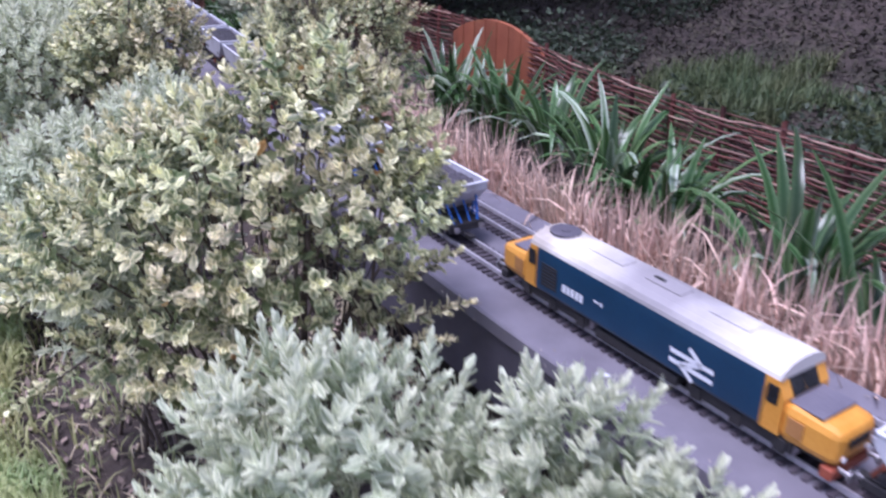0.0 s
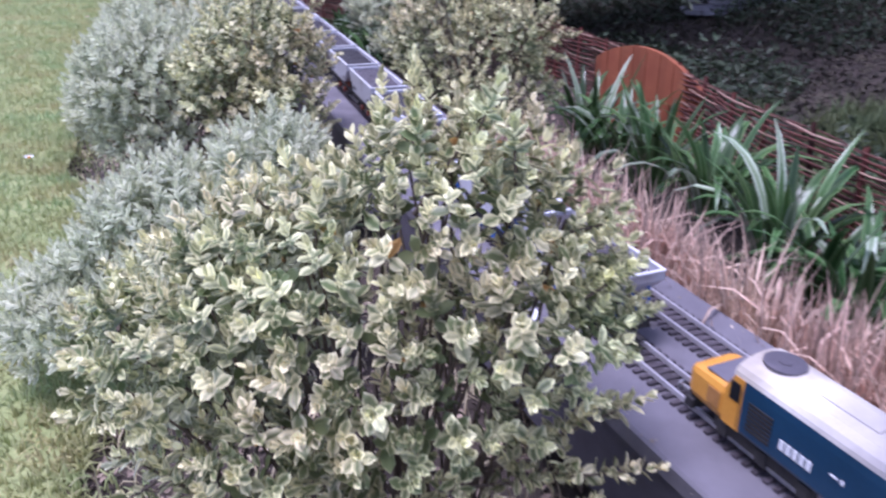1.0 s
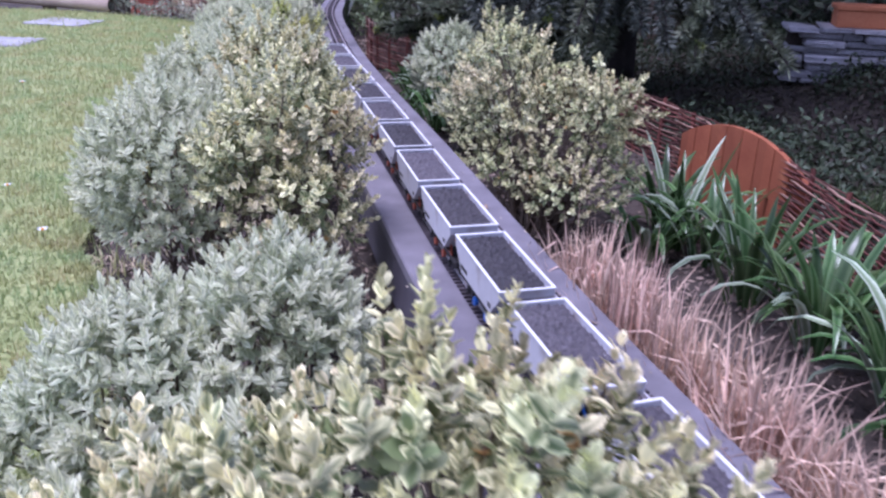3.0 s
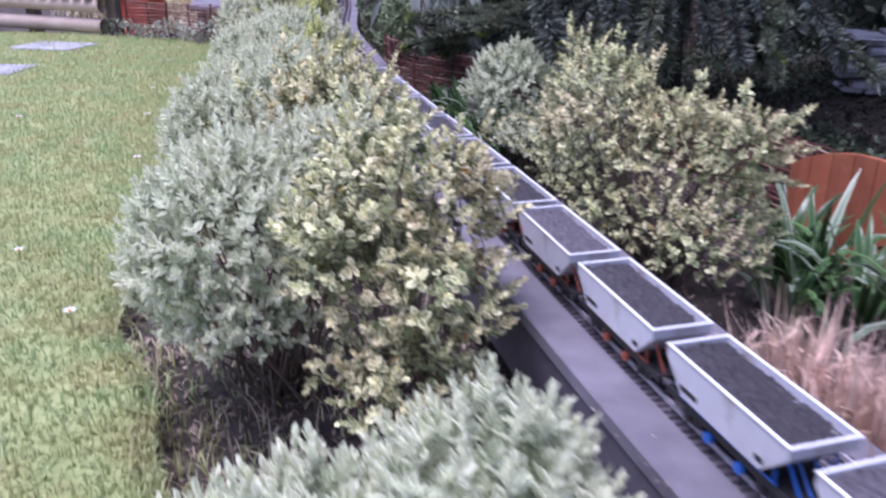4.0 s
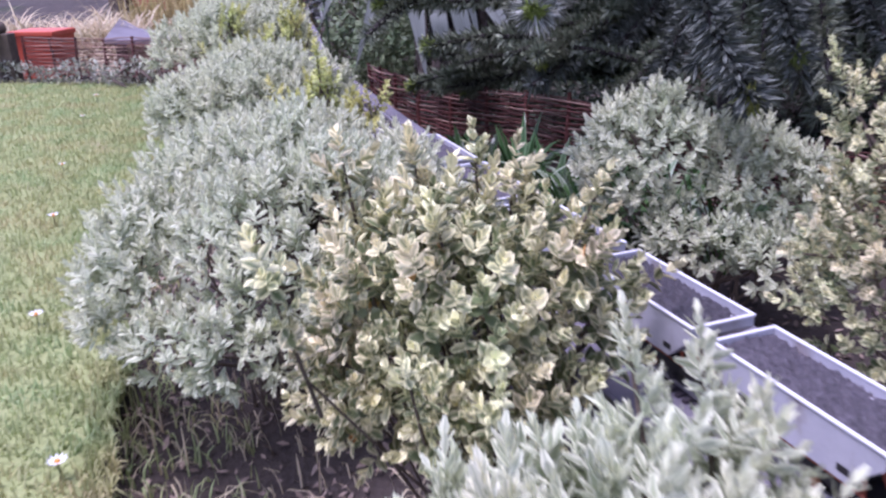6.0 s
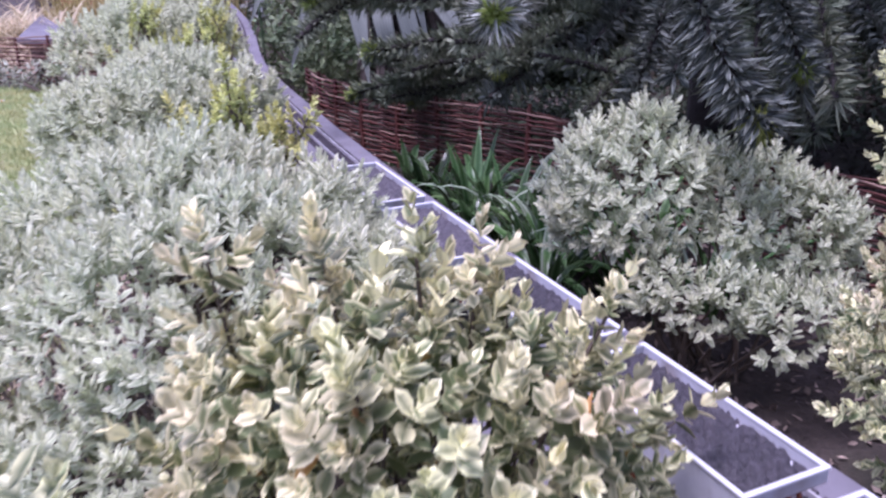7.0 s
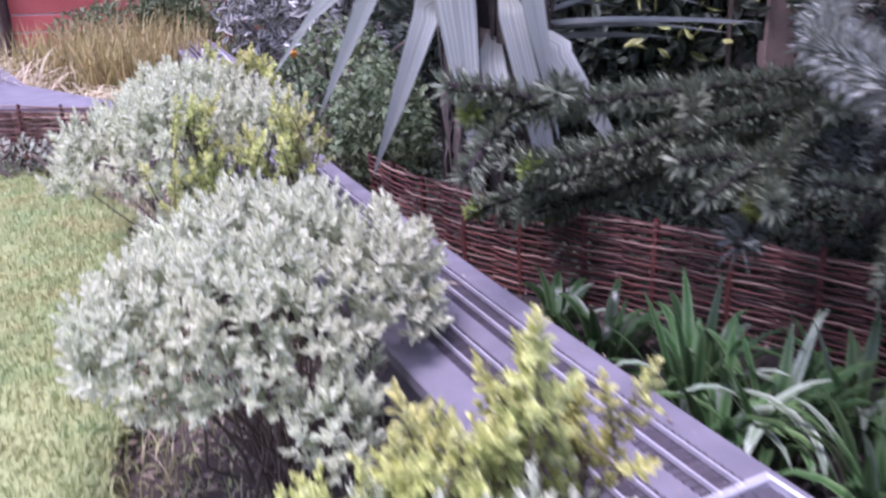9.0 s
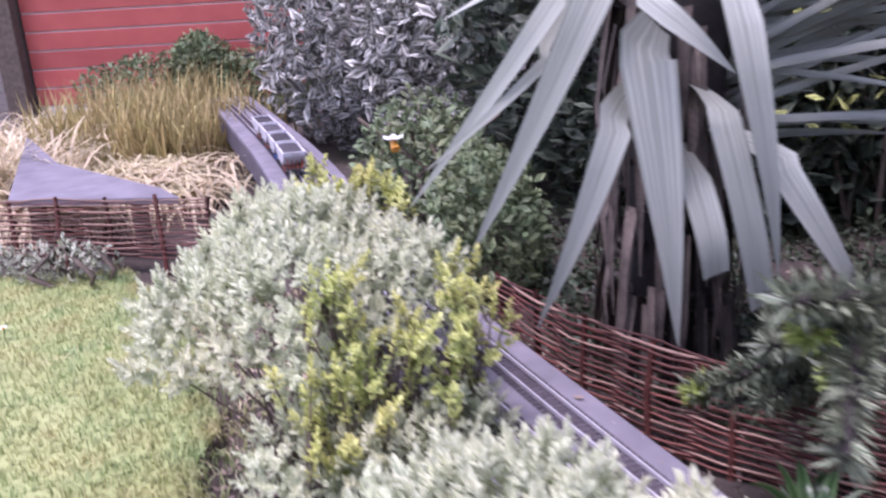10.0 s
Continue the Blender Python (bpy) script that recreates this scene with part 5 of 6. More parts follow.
for fx, fz, tx, tz, w, cut in HANG:
    fy, ty = 2.62 + rng.uniform(-0.015, 0.02), 2.62 + rng.uniform(-0.015, 0.015)
    f, t = np.array((fx, fy, fz)), np.array((tx, ty, tz))
    if fz < 0.38:
        base, mid = np.array((fx + (crown[0] - fx) * 0.6, 2.76, fz + 0.03)), np.array((fx + (crown[0] - fx) * 0.2, 2.68, fz + 0.02))
    else:
        base = crown + (np.array((fx, 2.70, fz + 0.06)) - crown) * 0.25
        mid = (base + f) / 2 + np.array((0, 0.01, 0.05))
    pts, ws = [base, mid, f + np.array((0, 0.012, 0.012))], [w * 0.6, w * 0.85, w]
    for k in range(6):
        s = k / 5
        pts.append(f + (t - f) * s + np.array((0, -0.012 * math.sin(math.pi * s), 0)))
        ws.append(w * (1.0 - (0.15 if cut else 0.97) * s ** 1.3))
    V, F, U = ribbon(pts, ws, 0.12)
    child("leaf", flat_mesh("leaf", V, F, M_YUCCA, U), yucca)
for k in range(60):
    a = rng.uniform(-2.4, 2.6) if k < 42 else rng.uniform(1.0, 1.9)
    el = rng.uniform(-0.2, 1.1) if k < 42 else rng.uniform(-0.5, 0.1)
    L, w = rng.uniform(0.28, 0.42), rng.uniform(0.018, 0.034)
    d = np.array((math.sin(a) * math.cos(el), 0.75 * math.cos(a) * math.cos(el) + 0.15, math.sin(el)))
    pts = [crown + d * L * s + np.array((0, 0, -0.12 * s * s * L)) for s in np.linspace(0.05, 1, 6)]
    V, F, U = ribbon(pts, [w * 0.7, w, w, w * 0.85, w * 0.5, 0.001], 0.25, (0, -0.3, 1))
    child("leaf", flat_mesh("leaf", V, F, M_YUCCA, U), yucca)

# ragged dead leaf bases on the trunk, and thin leaves that spread from lower down
for k in range(120):
    a, z = rng.uniform(0, 6.28), rng.uniform(0.05, 0.5)
    o = np.array((-0.70 + 0.045 * math.cos(a), 2.79 + 0.045 * math.sin(a), z))
    d = np.array((math.cos(a), math.sin(a), 0))
    L = rng.uniform(0.10, 0.22)
    pts = [o, o + d * 0.025 + np.array((0, 0, 0.01)), o + d * 0.04 - np.array((0, 0, L * 0.5)), o + d * 0.035 - np.array((0, 0, L))]
    V, F, U = ribbon(pts, [0.018, 0.016, 0.010, 0.002], 0.4, d + rng.normal(0, 0.3, 3))
    child("dead_leaf", flat_mesh("dead_leaf", V, F, M_DEAD, U), yucca, "withered brown leaf base")
for k in range(46):
    a, el = rng.uniform(0.5, 1.95), rng.uniform(-0.05, 0.65)
    o = np.array((-0.68, 2.77, rng.uniform(0.26, 0.44)))
    d = np.array((math.sin(a) * math.cos(el), math.cos(a) * math.cos(el) * 0.6 - 0.1, math.sin(el)))
    L, w = rng.uniform(0.22, 0.42), rng.uniform(0.010, 0.019)
    pts = [o + d * L * s + np.array((0, 0, -0.1 * s * s * L)) for s in np.linspace(0.05, 1, 6)]
    V, F, U = ribbon(pts, [w * 0.7, w, w, w * 0.85, w * 0.5, 0.001], 0.25, (0, -0.5, 1))
    child("leaf", flat_mesh("leaf", V, F, M_YUCCA, U), yucca)


# ---- spiny conifer with drooping branches ----
def spiny_branch(parent, pts, radius, n, seed, tip_open=True, material=M_NEEDLE):
    """A bough sleeved in pointed leaves along a curve."""
    rng = np.random.default_rng(seed)
    P = np.array(pts, float)
    seg = np.concatenate([[0], np.cumsum(np.linalg.norm(np.diff(P, axis=0), axis=1))])
    s = np.sort(rng.uniform(0, 1, n)) * seg[-1]
    C = np.stack([np.interp(s, seg, P[:, i]) for i in range(3)], 1)
    C2 = np.stack([np.interp(s + 0.01, seg, P[:, i]) for i in range(3)], 1)
    D = C2 - C + (P[-1] - P[-2]) / np.linalg.norm(P[-1] - P[-2]) * 1e-4
    D /= np.linalg.norm(D, axis=1)[:, None]
    X = rng.normal(size=(n, 3))
    X -= (X * D).sum(1)[:, None] * D
    X /= np.linalg.norm(X, axis=1)[:, None]
    A = X + D * rng.uniform(0.3, 1.05, n)[:, None]
    t = leaf(0.030, 0.0046, 0.35, 0.25, 2, 0.35)
    t = (t[0][:, [0, 2, 1]] * np.array([1, -1, 1]), t[1], t[2])
    S = radius / 0.030 * rng.uniform(0.8, 1.15, n)
    V, F, U = scatter(t, rotation(A, rng.uniform(0, 6.28, n)), C, S)
    bough = child("bough", flat_mesh("bough", *tubes([[(p, 0.006 - 0.003 * i / len(P)) for i, p in enumerate(P)]], 6)[:2], M_DARKBARK), parent)
    if tip_open:
        d = P[-1] - P[-2]
        d /= np.linalg.norm(d)
        X = rng.normal(0, 0.8, (150, 3)) + d * 0.9
        tl = (t[0] * np.array([1.1, 1.1, 0.7]), t[1], t[2])
        v, f, u = scatter(tl, rotation(X, rng.uniform(0, 6.28, 150)), P[-1] - d * 0.004 + rng.normal(0, 0.002, (150, 3)), rng.uniform(0.5, 0.9, 150))
        tagged(child("growing_tip", flat_mesh("growing_tip", v, f, M_TIP, u), bough, "yellow-green growing tip"), kind="stuff")
    tagged(child("spine_sleeve", flat_mesh("spine_sleeve", V, F, material, U), bough, "stiff grey-green pointed leaves"), kind="stuff")


conifer = tagged(new("spiny_conifer"), "dark spiny conifer with long drooping branches", "tree")
V, F, U = tubes([[((-0.12, 2.72, -0.06), 0.05), ((-0.13, 2.74, 0.4), 0.042), ((-0.12, 2.75, 1.1), 0.03)]], 10)
child("trunk", flat_mesh("trunk", V, F, M_DARKBARK, smooth=True), conifer)
BOUGHS = [[(-0.13, 2.72, 0.62), (-0.36, 2.45, 0.42), (-0.49, 2.22, 0.318), (-0.504, 2.05, 0.304), (-0.512, 1.94, 0.292), (-0.525, 1.845, 0.288)],
          [(-0.12, 2.72, 0.60), (-0.30, 2.25, 0.48), (-0.375, 1.90, 0.32), (-0.355, 1.85, 0.265), (-0.325, 1.81, 0.205)],
          [(-0.12, 2.70, 0.55), (-0.22, 2.25, 0.46), (-0.26, 2.05, 0.32), (-0.24, 1.98, 0.22)],
          [(-0.13, 2.70, 0.25), (-0.40, 2.45, 0.255), (-0.62, 2.33, 0.262), (-0.76, 2.28, 0.262)],
          [(-0.13, 2.70, 0.28), (-0.40, 2.54, 0.20), (-0.62, 2.52, 0.14), (-0.75, 2.505, 0.105)],
          [(-0.12, 2.70, 0.28), (-0.30, 2.50, 0.25), (-0.45, 2.35, 0.21), (-0.52, 2.25, 0.18)],
          [(-0.10, 2.70, 0.36), (0.00, 2.40, 0.30), (0.04, 2.20, 0.22), (0.05, 2.10, 0.16)],
          [(-0.12, 2.70, 0.30), (-0.22, 2.45, 0.24), (-0.34, 2.32, 0.17), (-0.38, 2.26, 0.14)],
          [(-0.13, 2.70, 0.22), (-0.38, 2.50, 0.215), (-0.58, 2.40, 0.205), (-0.70, 2.36, 0.19)],
          [(-0.13, 2.70, 0.22), (-0.35, 2.60, 0.17), (-0.55, 2.55, 0.12), (-0.66, 2.53, 0.09)]]
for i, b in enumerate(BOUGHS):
    spiny_branch(conifer, b, 0.031 if i < 3 else 0.024, 5000 if i < 3 else 2400, 90 + i, material=M_SPINE_LIT if i == 0 else M_BOUGH if i < 3 else M_NEEDLE)
rng = np.random.default_rng(55)
for i, b in enumerate(BOUGHS[3:8] + BOUGHS[9:]):
    b = [np.array(p) for p in b]
    d = (b[-1] - b[0]) / np.linalg.norm(b[-1] - b[0])
    for k in range(4):
        f = rng.uniform(0.35, 0.92) * (len(b) - 1)
        o = b[int(f)] + (b[min(int(f) + 1, len(b) - 1)] - b[int(f)]) * (f - int(f))
        way = d * 0.9 + rng.normal(0, 0.3, 3) + np.array((0, -0.25, 0.05))
        way *= rng.uniform(0.08, 0.14) / np.linalg.norm(way)
        spiny_branch(conifer, [o, o + way * 0.5 + np.array((0, 0, 0.004)), o + way], 0.021, 300, 300 + 10 * i + k, False)
for i in range(14):
    a, z = -2.3 + 1.25 * (i + rng.uniform(0, 0.8)) / 14, rng.uniform(0.26, 0.5)
    d, L = np.array((math.cos(a), math.sin(a), 0)), rng.uniform(0.40, 0.68)
    o = np.array((-0.12, 2.72, z))
    end = rng.uniform(0.13, 0.21) - z
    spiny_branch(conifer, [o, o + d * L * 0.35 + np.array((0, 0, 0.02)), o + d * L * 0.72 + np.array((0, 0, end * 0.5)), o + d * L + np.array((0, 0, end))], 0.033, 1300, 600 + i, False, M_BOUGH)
for i in range(12):
    a, z = rng.uniform(-1.9, -1.0), rng.uniform(0.24, 0.5)
    d, L = np.array((math.cos(a), math.sin(a), 0)), rng.uniform(0.4, 0.7)
    o = np.array((-0.10, 2.70, z))
    spiny_branch(conifer, [o, o + d * L * 0.4, o + d * L * 0.75 - np.array((0, 0, z * 0.25)), o + d * L - np.array((0, 0, z * 0.55))], 0.032, 1000, 400 + i, False)
# unseen high boughs, added to keep sky light off the bed and bank
for i in range(52):
    a, z = rng.uniform(-2.9, 0.3), rng.uniform(0.74, 1.3)
    d, L = np.array((math.cos(a), math.sin(a), 0)), rng.uniform(0.5, 1.05)
    o = np.array((-0.12, 2.73, z))
    spiny_branch(conifer, [o, o + d * L * 0.4 + np.array((0, 0, 0.03)), o + d * L * 0.75, o + d * L + np.array((0, 0, -0.09))], 0.042, 900, 120 + i, False)

# ---- low dark cover and litter beyond the fence ----
rng = np.random.default_rng(101)
n = 130000
cx_, cy_ = rng.uniform(-0.9, 1.5, n), rng.uniform(0.4, 3.4, n)
side = cx_ - np.interp(cy_, [p[1] for p in FENCE][::-1], [p[0] for p in FENCE][::-1])
patch = np.sin(cx_ * 5 + 1) * np.sin(cy_ * 4.3) + 0.5 * np.sin(cx_ * 13) * np.sin(cy_ * 11 + 2)
w = (side > 0.06) & (patch > np.where(cy_ > 2.6, -1.0, 0.1))
P = np.stack([cx_, cy_, ground_height(cx_, cy_) + np.abs(rng.normal(0, 0.022, n)) * (1 + patch)], 1)[w]
t = leaf(0.022, 0.010, 0.3, 0.15, 2, 0.5)
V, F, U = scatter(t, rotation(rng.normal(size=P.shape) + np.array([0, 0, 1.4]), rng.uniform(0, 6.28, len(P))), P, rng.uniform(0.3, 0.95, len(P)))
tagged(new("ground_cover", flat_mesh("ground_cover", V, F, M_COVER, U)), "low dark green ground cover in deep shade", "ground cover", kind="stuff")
# brown litter over the whole bank, its dark colour standing in for tree shade
n = 70000
cx_, cy_ = rng.uniform(-0.6, 1.6, n), rng.uniform(0.3, 3.0, n)
side = cx_ - np.interp(cy_, [p[1] for p in FENCE][::-1], [p[0] for p in FENCE][::-1])
w = side > 0.03
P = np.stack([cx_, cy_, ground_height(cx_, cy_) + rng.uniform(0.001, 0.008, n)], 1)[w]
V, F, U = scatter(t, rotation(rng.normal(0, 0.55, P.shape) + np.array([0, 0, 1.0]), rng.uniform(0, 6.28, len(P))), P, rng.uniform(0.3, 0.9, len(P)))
tagged(new("bank_litter", flat_mesh("bank_litter", V, F, mat("shade_dark_litter", (0.020, 0.018, 0.012), (0.070, 0.060, 0.040), 0.9, 9, 200, 0.3, spread=0.6))), "leaf litter on the bank, coloured dark in place of shade", "leaf litter", kind="stuff")
n = 60000
cx_, cy_ = rng.uniform(0.2, 1.4, n), rng.uniform(0.3, 1.7, n)
side = cx_ - np.interp(cy_, [p[1] for p in FENCE][::-1], [p[0] for p in FENCE][::-1])
w = (side > 0.05) & (np.sin(cx_ * 11 + 2) * np.sin(cy_ * 9) + 0.6 * np.sin(cx_ * 27) * np.sin(cy_ * 23 + 1) > -0.15)
P = np.stack([cx_, cy_, ground_height(cx_, cy_) - 0.002], 1)[w]
V, F, U = blades(rng, P, 0.05, 0.0035, 0.8, 3)
tagged(new("bank_grass", flat_mesh("bank_grass", V, F, M_WEED, U)), "patchy dull green weeds and grass on the shaded bank", "grass", kind="stuff")
n = 16000
ly_ = rng.uniform(0.05, 3.2, n)
lx_ = lawn_edge(ly_) + rng.uniform(0.0, 1.0, n) ** 1.2 * 1.1
P = np.stack([lx_, ly_, ground_height(lx_, ly_) + 0.003], 1)
V, F, U = scatter(t, rotation(rng.normal(0, 0.5, P.shape) + np.array([0, 0, 1.0]), rng.uniform(0, 6.28, n)), P, rng.uniform(0.25, 0.6, n))
M_LITTER = mat("leaf_litter", (0.13, 0.095, 0.075), (0.36, 0.28, 0.22), 0.9, 30, 300, 0.3, spread=0.5)
tagged(new("leaf_litter", flat_mesh("leaf_litter", V, F, M_LITTER)), "brown fallen leaves on bare soil", "leaf litter", kind="stuff")

# ---- plank fence behind the conifer ----
M_PLANK = mat("pale_brown_plank", (0.16, 0.115, 0.09), (0.28, 0.205, 0.16), 0.8, 14, 200, 0.4, 0.002, spread=0.2, stain=(0.18, 0.13, 0.10), stain_scale=9, stain_at=0.58)
planks = tagged(new("plank_fence"), "pale brown upright plank fence behind the trees", "fence", kind="structure")
for k in range(4):
    bm = bmesh.new()
    box(bm, -0.16 + k * 0.062, -0.102 + k * 0.062, 3.20, 3.215, -0.05, 0.86 + 0.012 * math.sin(k * 2.3), bevel=0.002)
    part("plank", bm, M_PLANK, planks)
for z in (0.15, 0.68):
    bm = bmesh.new()
    box(bm, -0.16, 0.084, 3.2152, 3.24, z, z + 0.05)
    part("rail", bm, M_PLANK, planks)

# ---- dry stone wall and terracotta trough behind ----
wall = tagged(new("stone_wall"), "low wall of pale rough stones behind the bed", "wall", kind="structure")
z = 0.022
for r in range(8):
    x, course = 0.27 + rng.uniform(0, 0.06), rng.uniform(0.013, 0.021)
    while x < 1.0:
        w_ = rng.uniform(0.04, 0.13)
        bm = bmesh.new()
        box(bm, x, x + w_ - rng.uniform(0.002, 0.007), 2.60 + rng.uniform(-0.03, 0.02), 2.70, z + rng.uniform(0, 0.003), z + course - rng.uniform(0.001, 0.004), bevel=0.0035)
        for v in bm.verts:
            v.co += Vector(rng.normal(0, 0.0014, 3))
        part("stone", bm, M_STONE, wall)
        x += w_
    z += course
bm = bmesh.new()
box(bm, 0.30, 0.99, 2.625, 2.695, -0.05, z - 0.004)
part("wall_core", bm, M_SOIL, wall)
trough = tagged(new("terracotta_trough"), "terracotta trough standing on the stone wall", "planter")
bm = bmesh.new()
box(bm, 0.40, 0.80, 2.62, 2.69, z - 0.003, z + 0.039, bevel=0.004)
part("body", bm, M_TERRA, trough)
bm = bmesh.new()
box(bm, 0.395, 0.805, 2.615, 2.695, z + 0.0392, z + 0.052, bevel=0.003)
part("rim", bm, M_TERRA, trough)

# ---- end of the lawn ----
for i, (x, y, n, L) in enumerate([(-1.68, 4.45, 600, 0.17), (-2.0, 4.3, 600, 0.18), (-1.85, 3.75, 500, 0.15), (-2.05, 3.85, 600, 0.16), (-2.25, 4.75, 500, 0.20), (-1.95, 4.55, 500, 0.20), (-2.3, 4.3, 500, 0.2), (-1.75, 4.2, 500, 0.18), (-1.72, 3.95, 450, 0.16), (-2.1, 4.05, 450, 0.17), (-1.62, 3.75, 350, 0.14), (-2.5, 4.0, 450, 0.18), (-1.85, 4.85, 450, 0.2)]):
    P = np.stack([x + rng.normal(0, 0.09, n), y + rng.normal(0, 0.09, n), np.full(n, -0.02)], 1)
    P = P[: int(n * 0.6)]
    olive = y > 4.15 and x > -2.05
    V, F, U = blades(rng, P, L * (1.1 if olive else 1.25), 0.0085, 0.35 if olive else 0.6, 6, up=0.1 if olive else 0.7 if i % 2 else 1.6)
    tagged(new("straw_grass", flat_mesh("straw_grass", V, F, M_OLIVE if olive else M_DRY, U)), "clump of upright olive-brown grass" if olive else "clump of arching straw-coloured grass", "grass", "straw grass clumps", kind="stuff")
spur = tagged(new("side_deck"), "wedge of purple-grey felted deck behind the lawn", "deck", kind="structure")
bm = bmesh.new()
lo = [bm.verts.new((x, y, 0.088)) for x, y in ((-1.79, 3.385), (-1.62, 3.36), (-1.45, 3.335), (-1.51, 3.42), (-1.84, 3.72), (-2.10, 4.12))]
hi = [bm.verts.new((v.co.x, v.co.y, 0.099)) for v in lo]
bm.faces.new(lo[::-1]), bm.faces.new(hi)
for i in range(6):
    bm.faces.new((lo[i], lo[(i + 1) % 6], hi[(i + 1) % 6], hi[i]))
bmesh.ops.recalc_face_normals(bm, faces=bm.faces)
part("board", bm, M_FELT, spur)
for x, y in ((-1.75, 3.41), (-1.55, 3.40), (-2.0, 3.95)):
    bm = bmesh.new()
    box(bm, x - 0.012, x + 0.012, y - 0.012, y + 0.012, -0.06, 0.088)
    part("post", bm, M_TWIG, spur)

logs = tagged(new("log_rail"), "pale log rails stacked at the end of the lawn", "fence", kind="structure")
for k, (z, r) in enumerate(((0.035, 0.026), (0.105, 0.024))):
    V, F, U = tubes([[((-3.2, 3.42, z), r), ((-2.6, 3.33, z + 0.004), r * 1.04), ((-2.05, 3.25, z), r)]], 12)
    child("log", flat_mesh("log", V, F, M_LOG, smooth=True), logs, "pale peeled log")
for k in range(24):
    x = -3.2 + k * 0.05
    V, F, U = tubes([[((x, 3.42 - (x + 3.2) * 0.148 - 0.03, 0.145), 0.018), ((x, 3.42 - (x + 3.2) * 0.148 + 0.06, 0.15), 0.018)]], 8)
    child("log_end", flat_mesh("log_end", V, F, M_TWIG), logs, "dark round log ends")
for x in (-2.9, -2.4, -2.03):
    bm = bmesh.new()
    box(bm, x - 0.02, x + 0.02, 3.27 + (-2.03 - x) * 0.148, 3.31 + (-2.03 - x) * 0.148, -0.06, 0.135, bevel=0.003)
    part("post", bm, M_TWIG, logs)
tub = tagged(new("red_planter"), "bright red-orange planter behind the low fence", "planter")
bm = bmesh.new()
prism(bm, [(-0.06, 0.0), (0.06, 0.0), (0.075, 0.128), (-0.075, 0.128)], -0.05, 0.05)
bmesh.ops.transform(bm, matrix=pose(-2.045, 3.50, -0.02, 0, 0, -8), verts=bm.verts)
part("body", bm, M_REDTUB, tub)
bm = bmesh.new()
box(bm, -0.081, 0.081, -0.056, 0.056, 0.128, 0.143, pose(-2.045, 3.50, -0.02, 0, 0, -8), 0.003)
part("rim", bm, M_REDTUB, tub)
for x, y, a in ((-1.95, 2.51, 10), (-2.06, 2.97, 0)):
    bm = bmesh.new()
    box(bm, -0.11, 0.11, -0.08, 0.08, -0.03, 0.006, pose(x, y, 0, 0, 0, a), 0.004)
    st = part("stepping_stone", bm, M_STONE, None)
    tagged(st, "pale grey flat stone slab set in the lawn", "paving slab", "stepping stones")

# green hedge, flowers and leafy masses at the back
M_GREENLEAF = leaf_mat("mid_green_leaf", (0.085, 0.125, 0.06), (0.23, 0.28, 0.145), 0.5, 0.4, 0.5, 0.4, 0.2, 0.03)
leaf_bank("low_hedge", "low clipped green hedge before the shed", [(-2.0, 5.05, 0.11, 0.35, 0.12, 0.13), (-1.6, 5.0, 0.11, 0.36, 0.12, 0.13), (-1.85, 5.02, 0.17, 0.12, 0.1, 0.13)], M_GREENLEAF, 3500, 0.8, 63, "hedge")
leaf_bank("leafy_bush", "mid green leafy bush behind the line", [(-1.00, 3.40, 0.08, 0.14, 0.2, 0.18), (-0.90, 3.15, 0.06, 0.10, 0.15, 0.14)], M_GREENLEAF, 2600, 0.7, 64)
leaf_bank("lime_bush", "bright yellow-green bush behind the yucca", [(-0.25, 3.30, 0.35, 0.35, 0.10, 0.22)], M_YELL, 260, 1.3, 65)
leaf_bank("border_plant", "low pale perennial plants at the foot of the fence", [(-1.62, 3.21, 0.02, 0.10, 0.03, 0.05), (-1.80, 3.24, 0.02, 0.10, 0.03, 0.05), (-2.0, 3.27, 0.02, 0.1, 0.03, 0.04)], leaf_mat("pale_perennial", (0.12, 0.16, 0.08), (0.50, 0.50, 0.40), 0.4, 0.3, 0.6, 0.4, 0.2, 0.03), 420, 0.5, 66, "plant")


# ---- small things ----
def daisy(x, y, r):
    ob = tagged(new("daisy"), "small white daisy with yellow centre in the lawn", "flower", "daisies in the lawn")
    z = 0.017
    sets = []
    lf = leaf(r, r * 0.38, 0.1, 0.2, 2, 0.6)
    for k in range(11):
        m = np.array(Euler((0.15, 0, k * 2 * math.pi / 11)).to_matrix())
        sets.append((lf[0] @ m.T + np.array([x, y, z]), lf[1], lf[2]))
    V, F, U = merge(sets)
    child("petal_ring", flat_mesh("petal_ring", V, F, M_WHITE, U), ob)
    bm = bmesh.new()
    bmesh.ops.create_uvsphere(bm, u_segments=8, v_segments=5, radius=r * 0.3, matrix=Matrix.Translation((x, y, z + 0.0008)))
    part("flower_centre", bm, M_YELLOW, ob, "yellow centre")
    V, F, U = tubes([[((x, y, -0.004), 0.0006), ((x, y, z), 0.0006)]], 4)
    child("stalk", flat_mesh("stalk", V, F, M_GREENLEAF), ob)
    return ob


rng = np.random.default_rng(7)
for x, y in ((-0.765, 1.16), (-1.18, 2.03), (-1.02, 1.72), (-0.93, 1.30), (-1.32, 2.3), (-1.1, 1.45), (-1.5, 2.7), (-0.86, 1.48), (-1.42, 1.95), (-1.6, 2.95)):
    daisy(x, y, rng.uniform(0.006, 0.009))

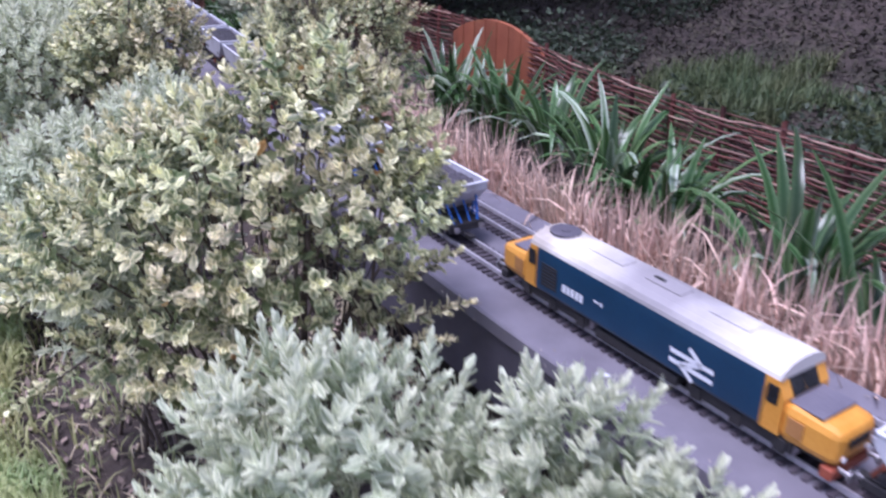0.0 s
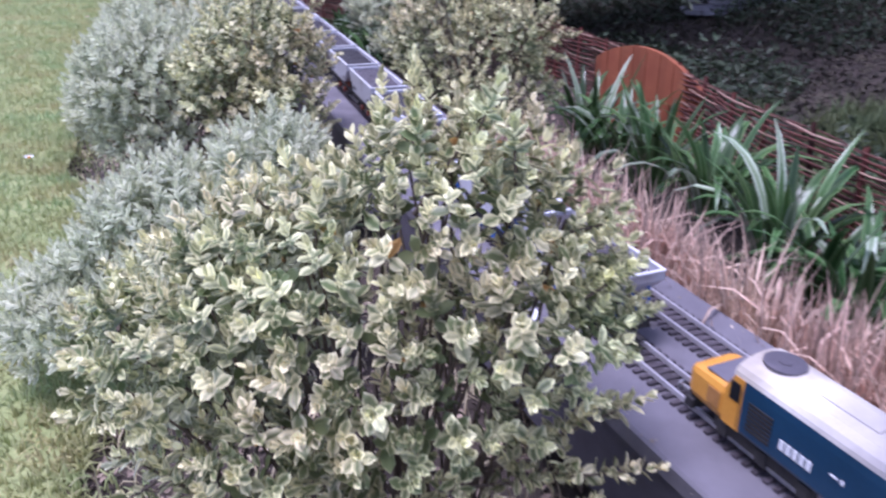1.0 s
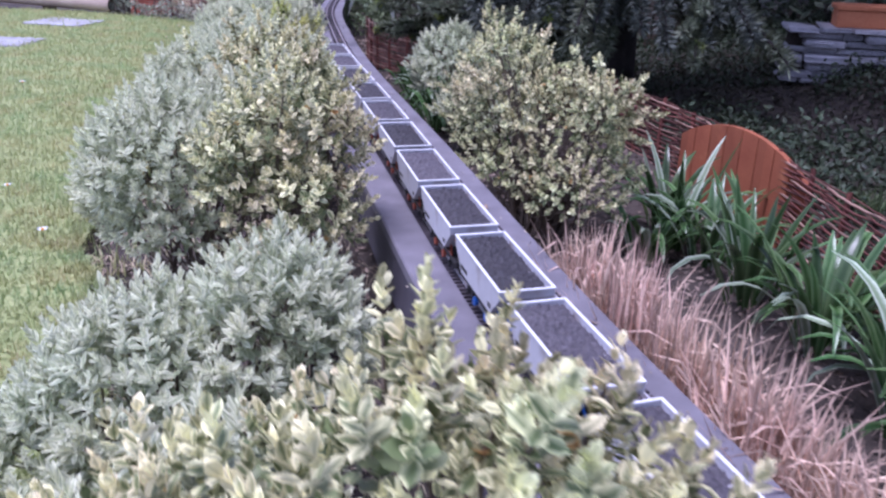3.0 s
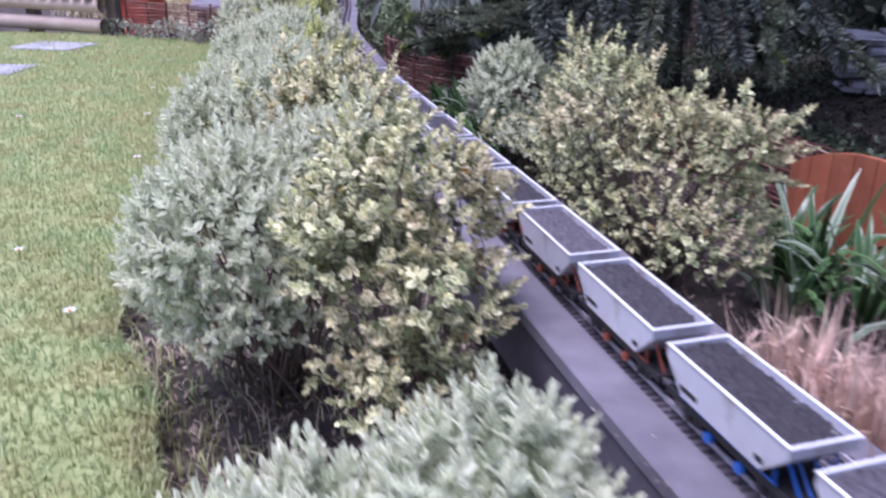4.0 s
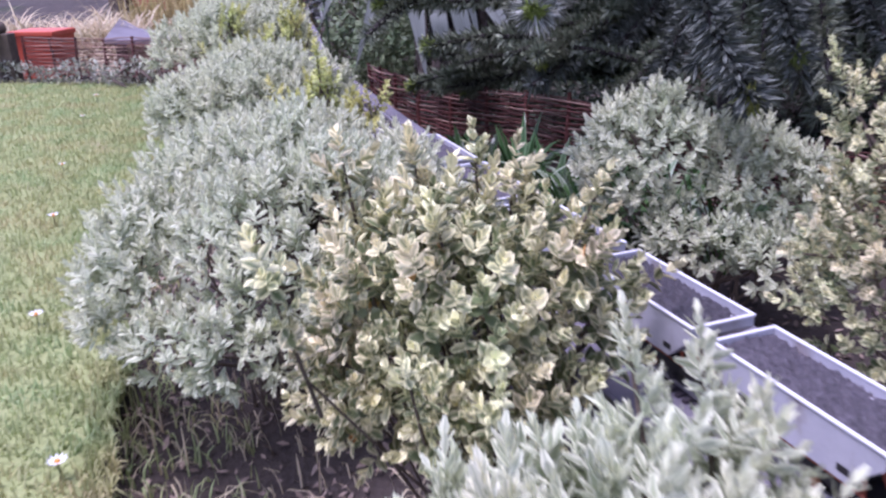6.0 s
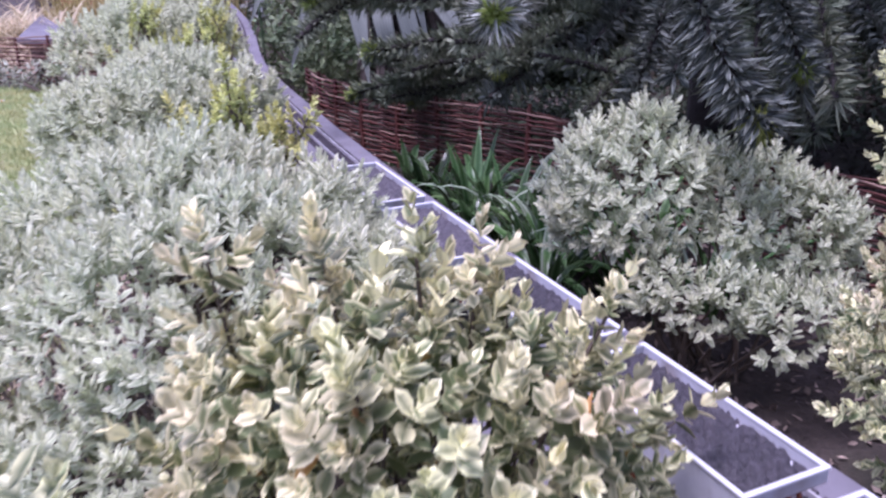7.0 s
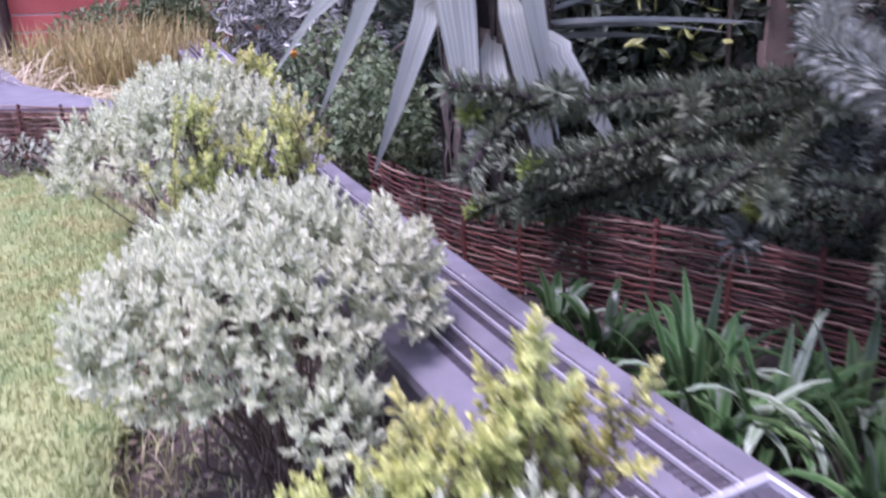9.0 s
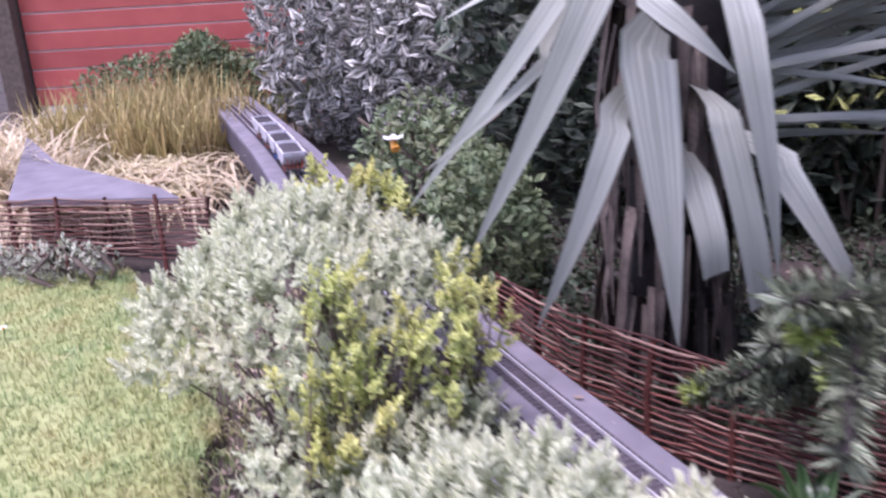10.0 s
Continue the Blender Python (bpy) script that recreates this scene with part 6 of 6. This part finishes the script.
# daffodil-like flower behind the line
flower = tagged(new("garden_flower"), "white flower with orange-yellow trumpet", "flower")
fx_, fy_, fz_ = -1.03, 3.0, 0.245
lf = leaf(0.019, 0.012, 0.15, 0.1, 3, 0.5)
sets = []
for k in range(6):
    m = np.array(Euler((0.25, 0, k * math.pi / 3)).to_matrix())
    sets.append((lf[0] @ m.T + np.array([fx_, fy_, fz_]), lf[1], lf[2]))
V, F, U = merge(sets)
child("petal_ring", flat_mesh("petal_ring", V, F, M_WHITE, U), flower, "white petals")
bm = bmesh.new()
rod(bm, (fx_, fy_, fz_), (fx_ + 0.004, fy_ - 0.012, fz_ - 0.010), 0.004, 0.0065, 10)
part("trumpet", bm, M_YELLOW, flower, "orange-yellow trumpet")
V, F, U = tubes([[((fx_ + 0.01, fy_ + 0.02, -0.04), 0.003), ((fx_ + 0.004, fy_ + 0.01, 0.2), 0.0026), ((fx_, fy_, fz_), 0.002)]], 5)
child("stalk", flat_mesh("stalk", V, F, M_GREENLEAF), flower)

# specks and fallen leaves lying on the deck
lf = leaf(0.011, 0.006, 0.4, 0.35, 3, 0.5)
for i, (s, a) in enumerate(((arc(0.50), 0.118), (arc(0.72), 0.128), (arc(0.93), 0.012), (arc(1.18), 0.02), (arc(1.62), 0.016), (arc(1.78), 0.125), (arc(2.05), 0.012), (arc(2.3), 0.03), (arc(2.52), 0.014), (arc(2.66), 0.11))):
    x, y, h = line_at(s, a)
    m = np.array(Euler((rng.uniform(-0.2, 0.2), rng.uniform(-0.3, 0.3), rng.uniform(0, 6.28))).to_matrix())
    V = lf[0] @ m.T * rng.uniform(0.6, 1.1)
    V[:, 2] += 0.0005 - V[:, 2].min()
    ob = new("fallen_leaf", flat_mesh("fallen_leaf", V + np.array([x, y, DECK_Z]), lf[1], M_WHITE if i < 2 else M_LITTER, lf[2]))
    tagged(ob, "pale petal lying on the deck" if i < 2 else "brown fallen leaf lying on the deck", "leaf")

# rough grass and weeds along the foot of the shrubs
n = 3600
wy = rng.uniform(0.15, 3.2, n)
wx = lawn_edge(wy) + np.abs(rng.normal(0, 0.07, n))
V, F, U = blades(rng, np.stack([wx, wy, ground_height(wx, wy)], 1), 0.022, 0.0022, 1.0, 3)
tagged(new("rough_grass", flat_mesh("rough_grass", V, F, M_BLADE, U)), "sparse rough grass at the edge of the lawn", "grass", kind="stuff")
n = 4500
wy = rng.uniform(0.15, 3.2, n)
wx = lawn_edge(wy) + rng.uniform(0.02, 0.4, n)
V, F, U = blades(rng, np.stack([wx, wy, ground_height(wx, wy)], 1), 0.035, 0.0016, 1.8, 3)
tagged(new("dead_stalk_litter", flat_mesh("dead_stalk_litter", V, F, M_DRY, U)), "pale dead stalks lying under the shrubs", "plant litter", kind="stuff")

# grit and plant crumbs on the felt
n = 420
P = []
for j in range(n):
    x, y, h = line_at(rng.uniform(arc(0.2), arc(2.75)), rng.choice((0.006, 0.071, 0.136)) + rng.normal(0, 0.006))
    P.append((x, y, DECK_Z + 0.0006))
crumb = leaf(0.0032, 0.0018, 0.3, 0.3, 2, 0.5)
V, F, U = scatter(crumb, rotation(rng.normal(0, 0.25, (n, 3)) + np.array([0, 0, 1.0]), rng.uniform(0, 6.28, n)), np.array(P), rng.uniform(0.4, 1.1, n))
tagged(new("deck_litter", flat_mesh("deck_litter", V, F, mat("plant_crumb", (0.2, 0.15, 0.1), (0.5, 0.44, 0.36), 0.9, 60, 500, 0.0, spread=0.5))), "grit and plant crumbs on the felt deck", "plant litter", kind="stuff")
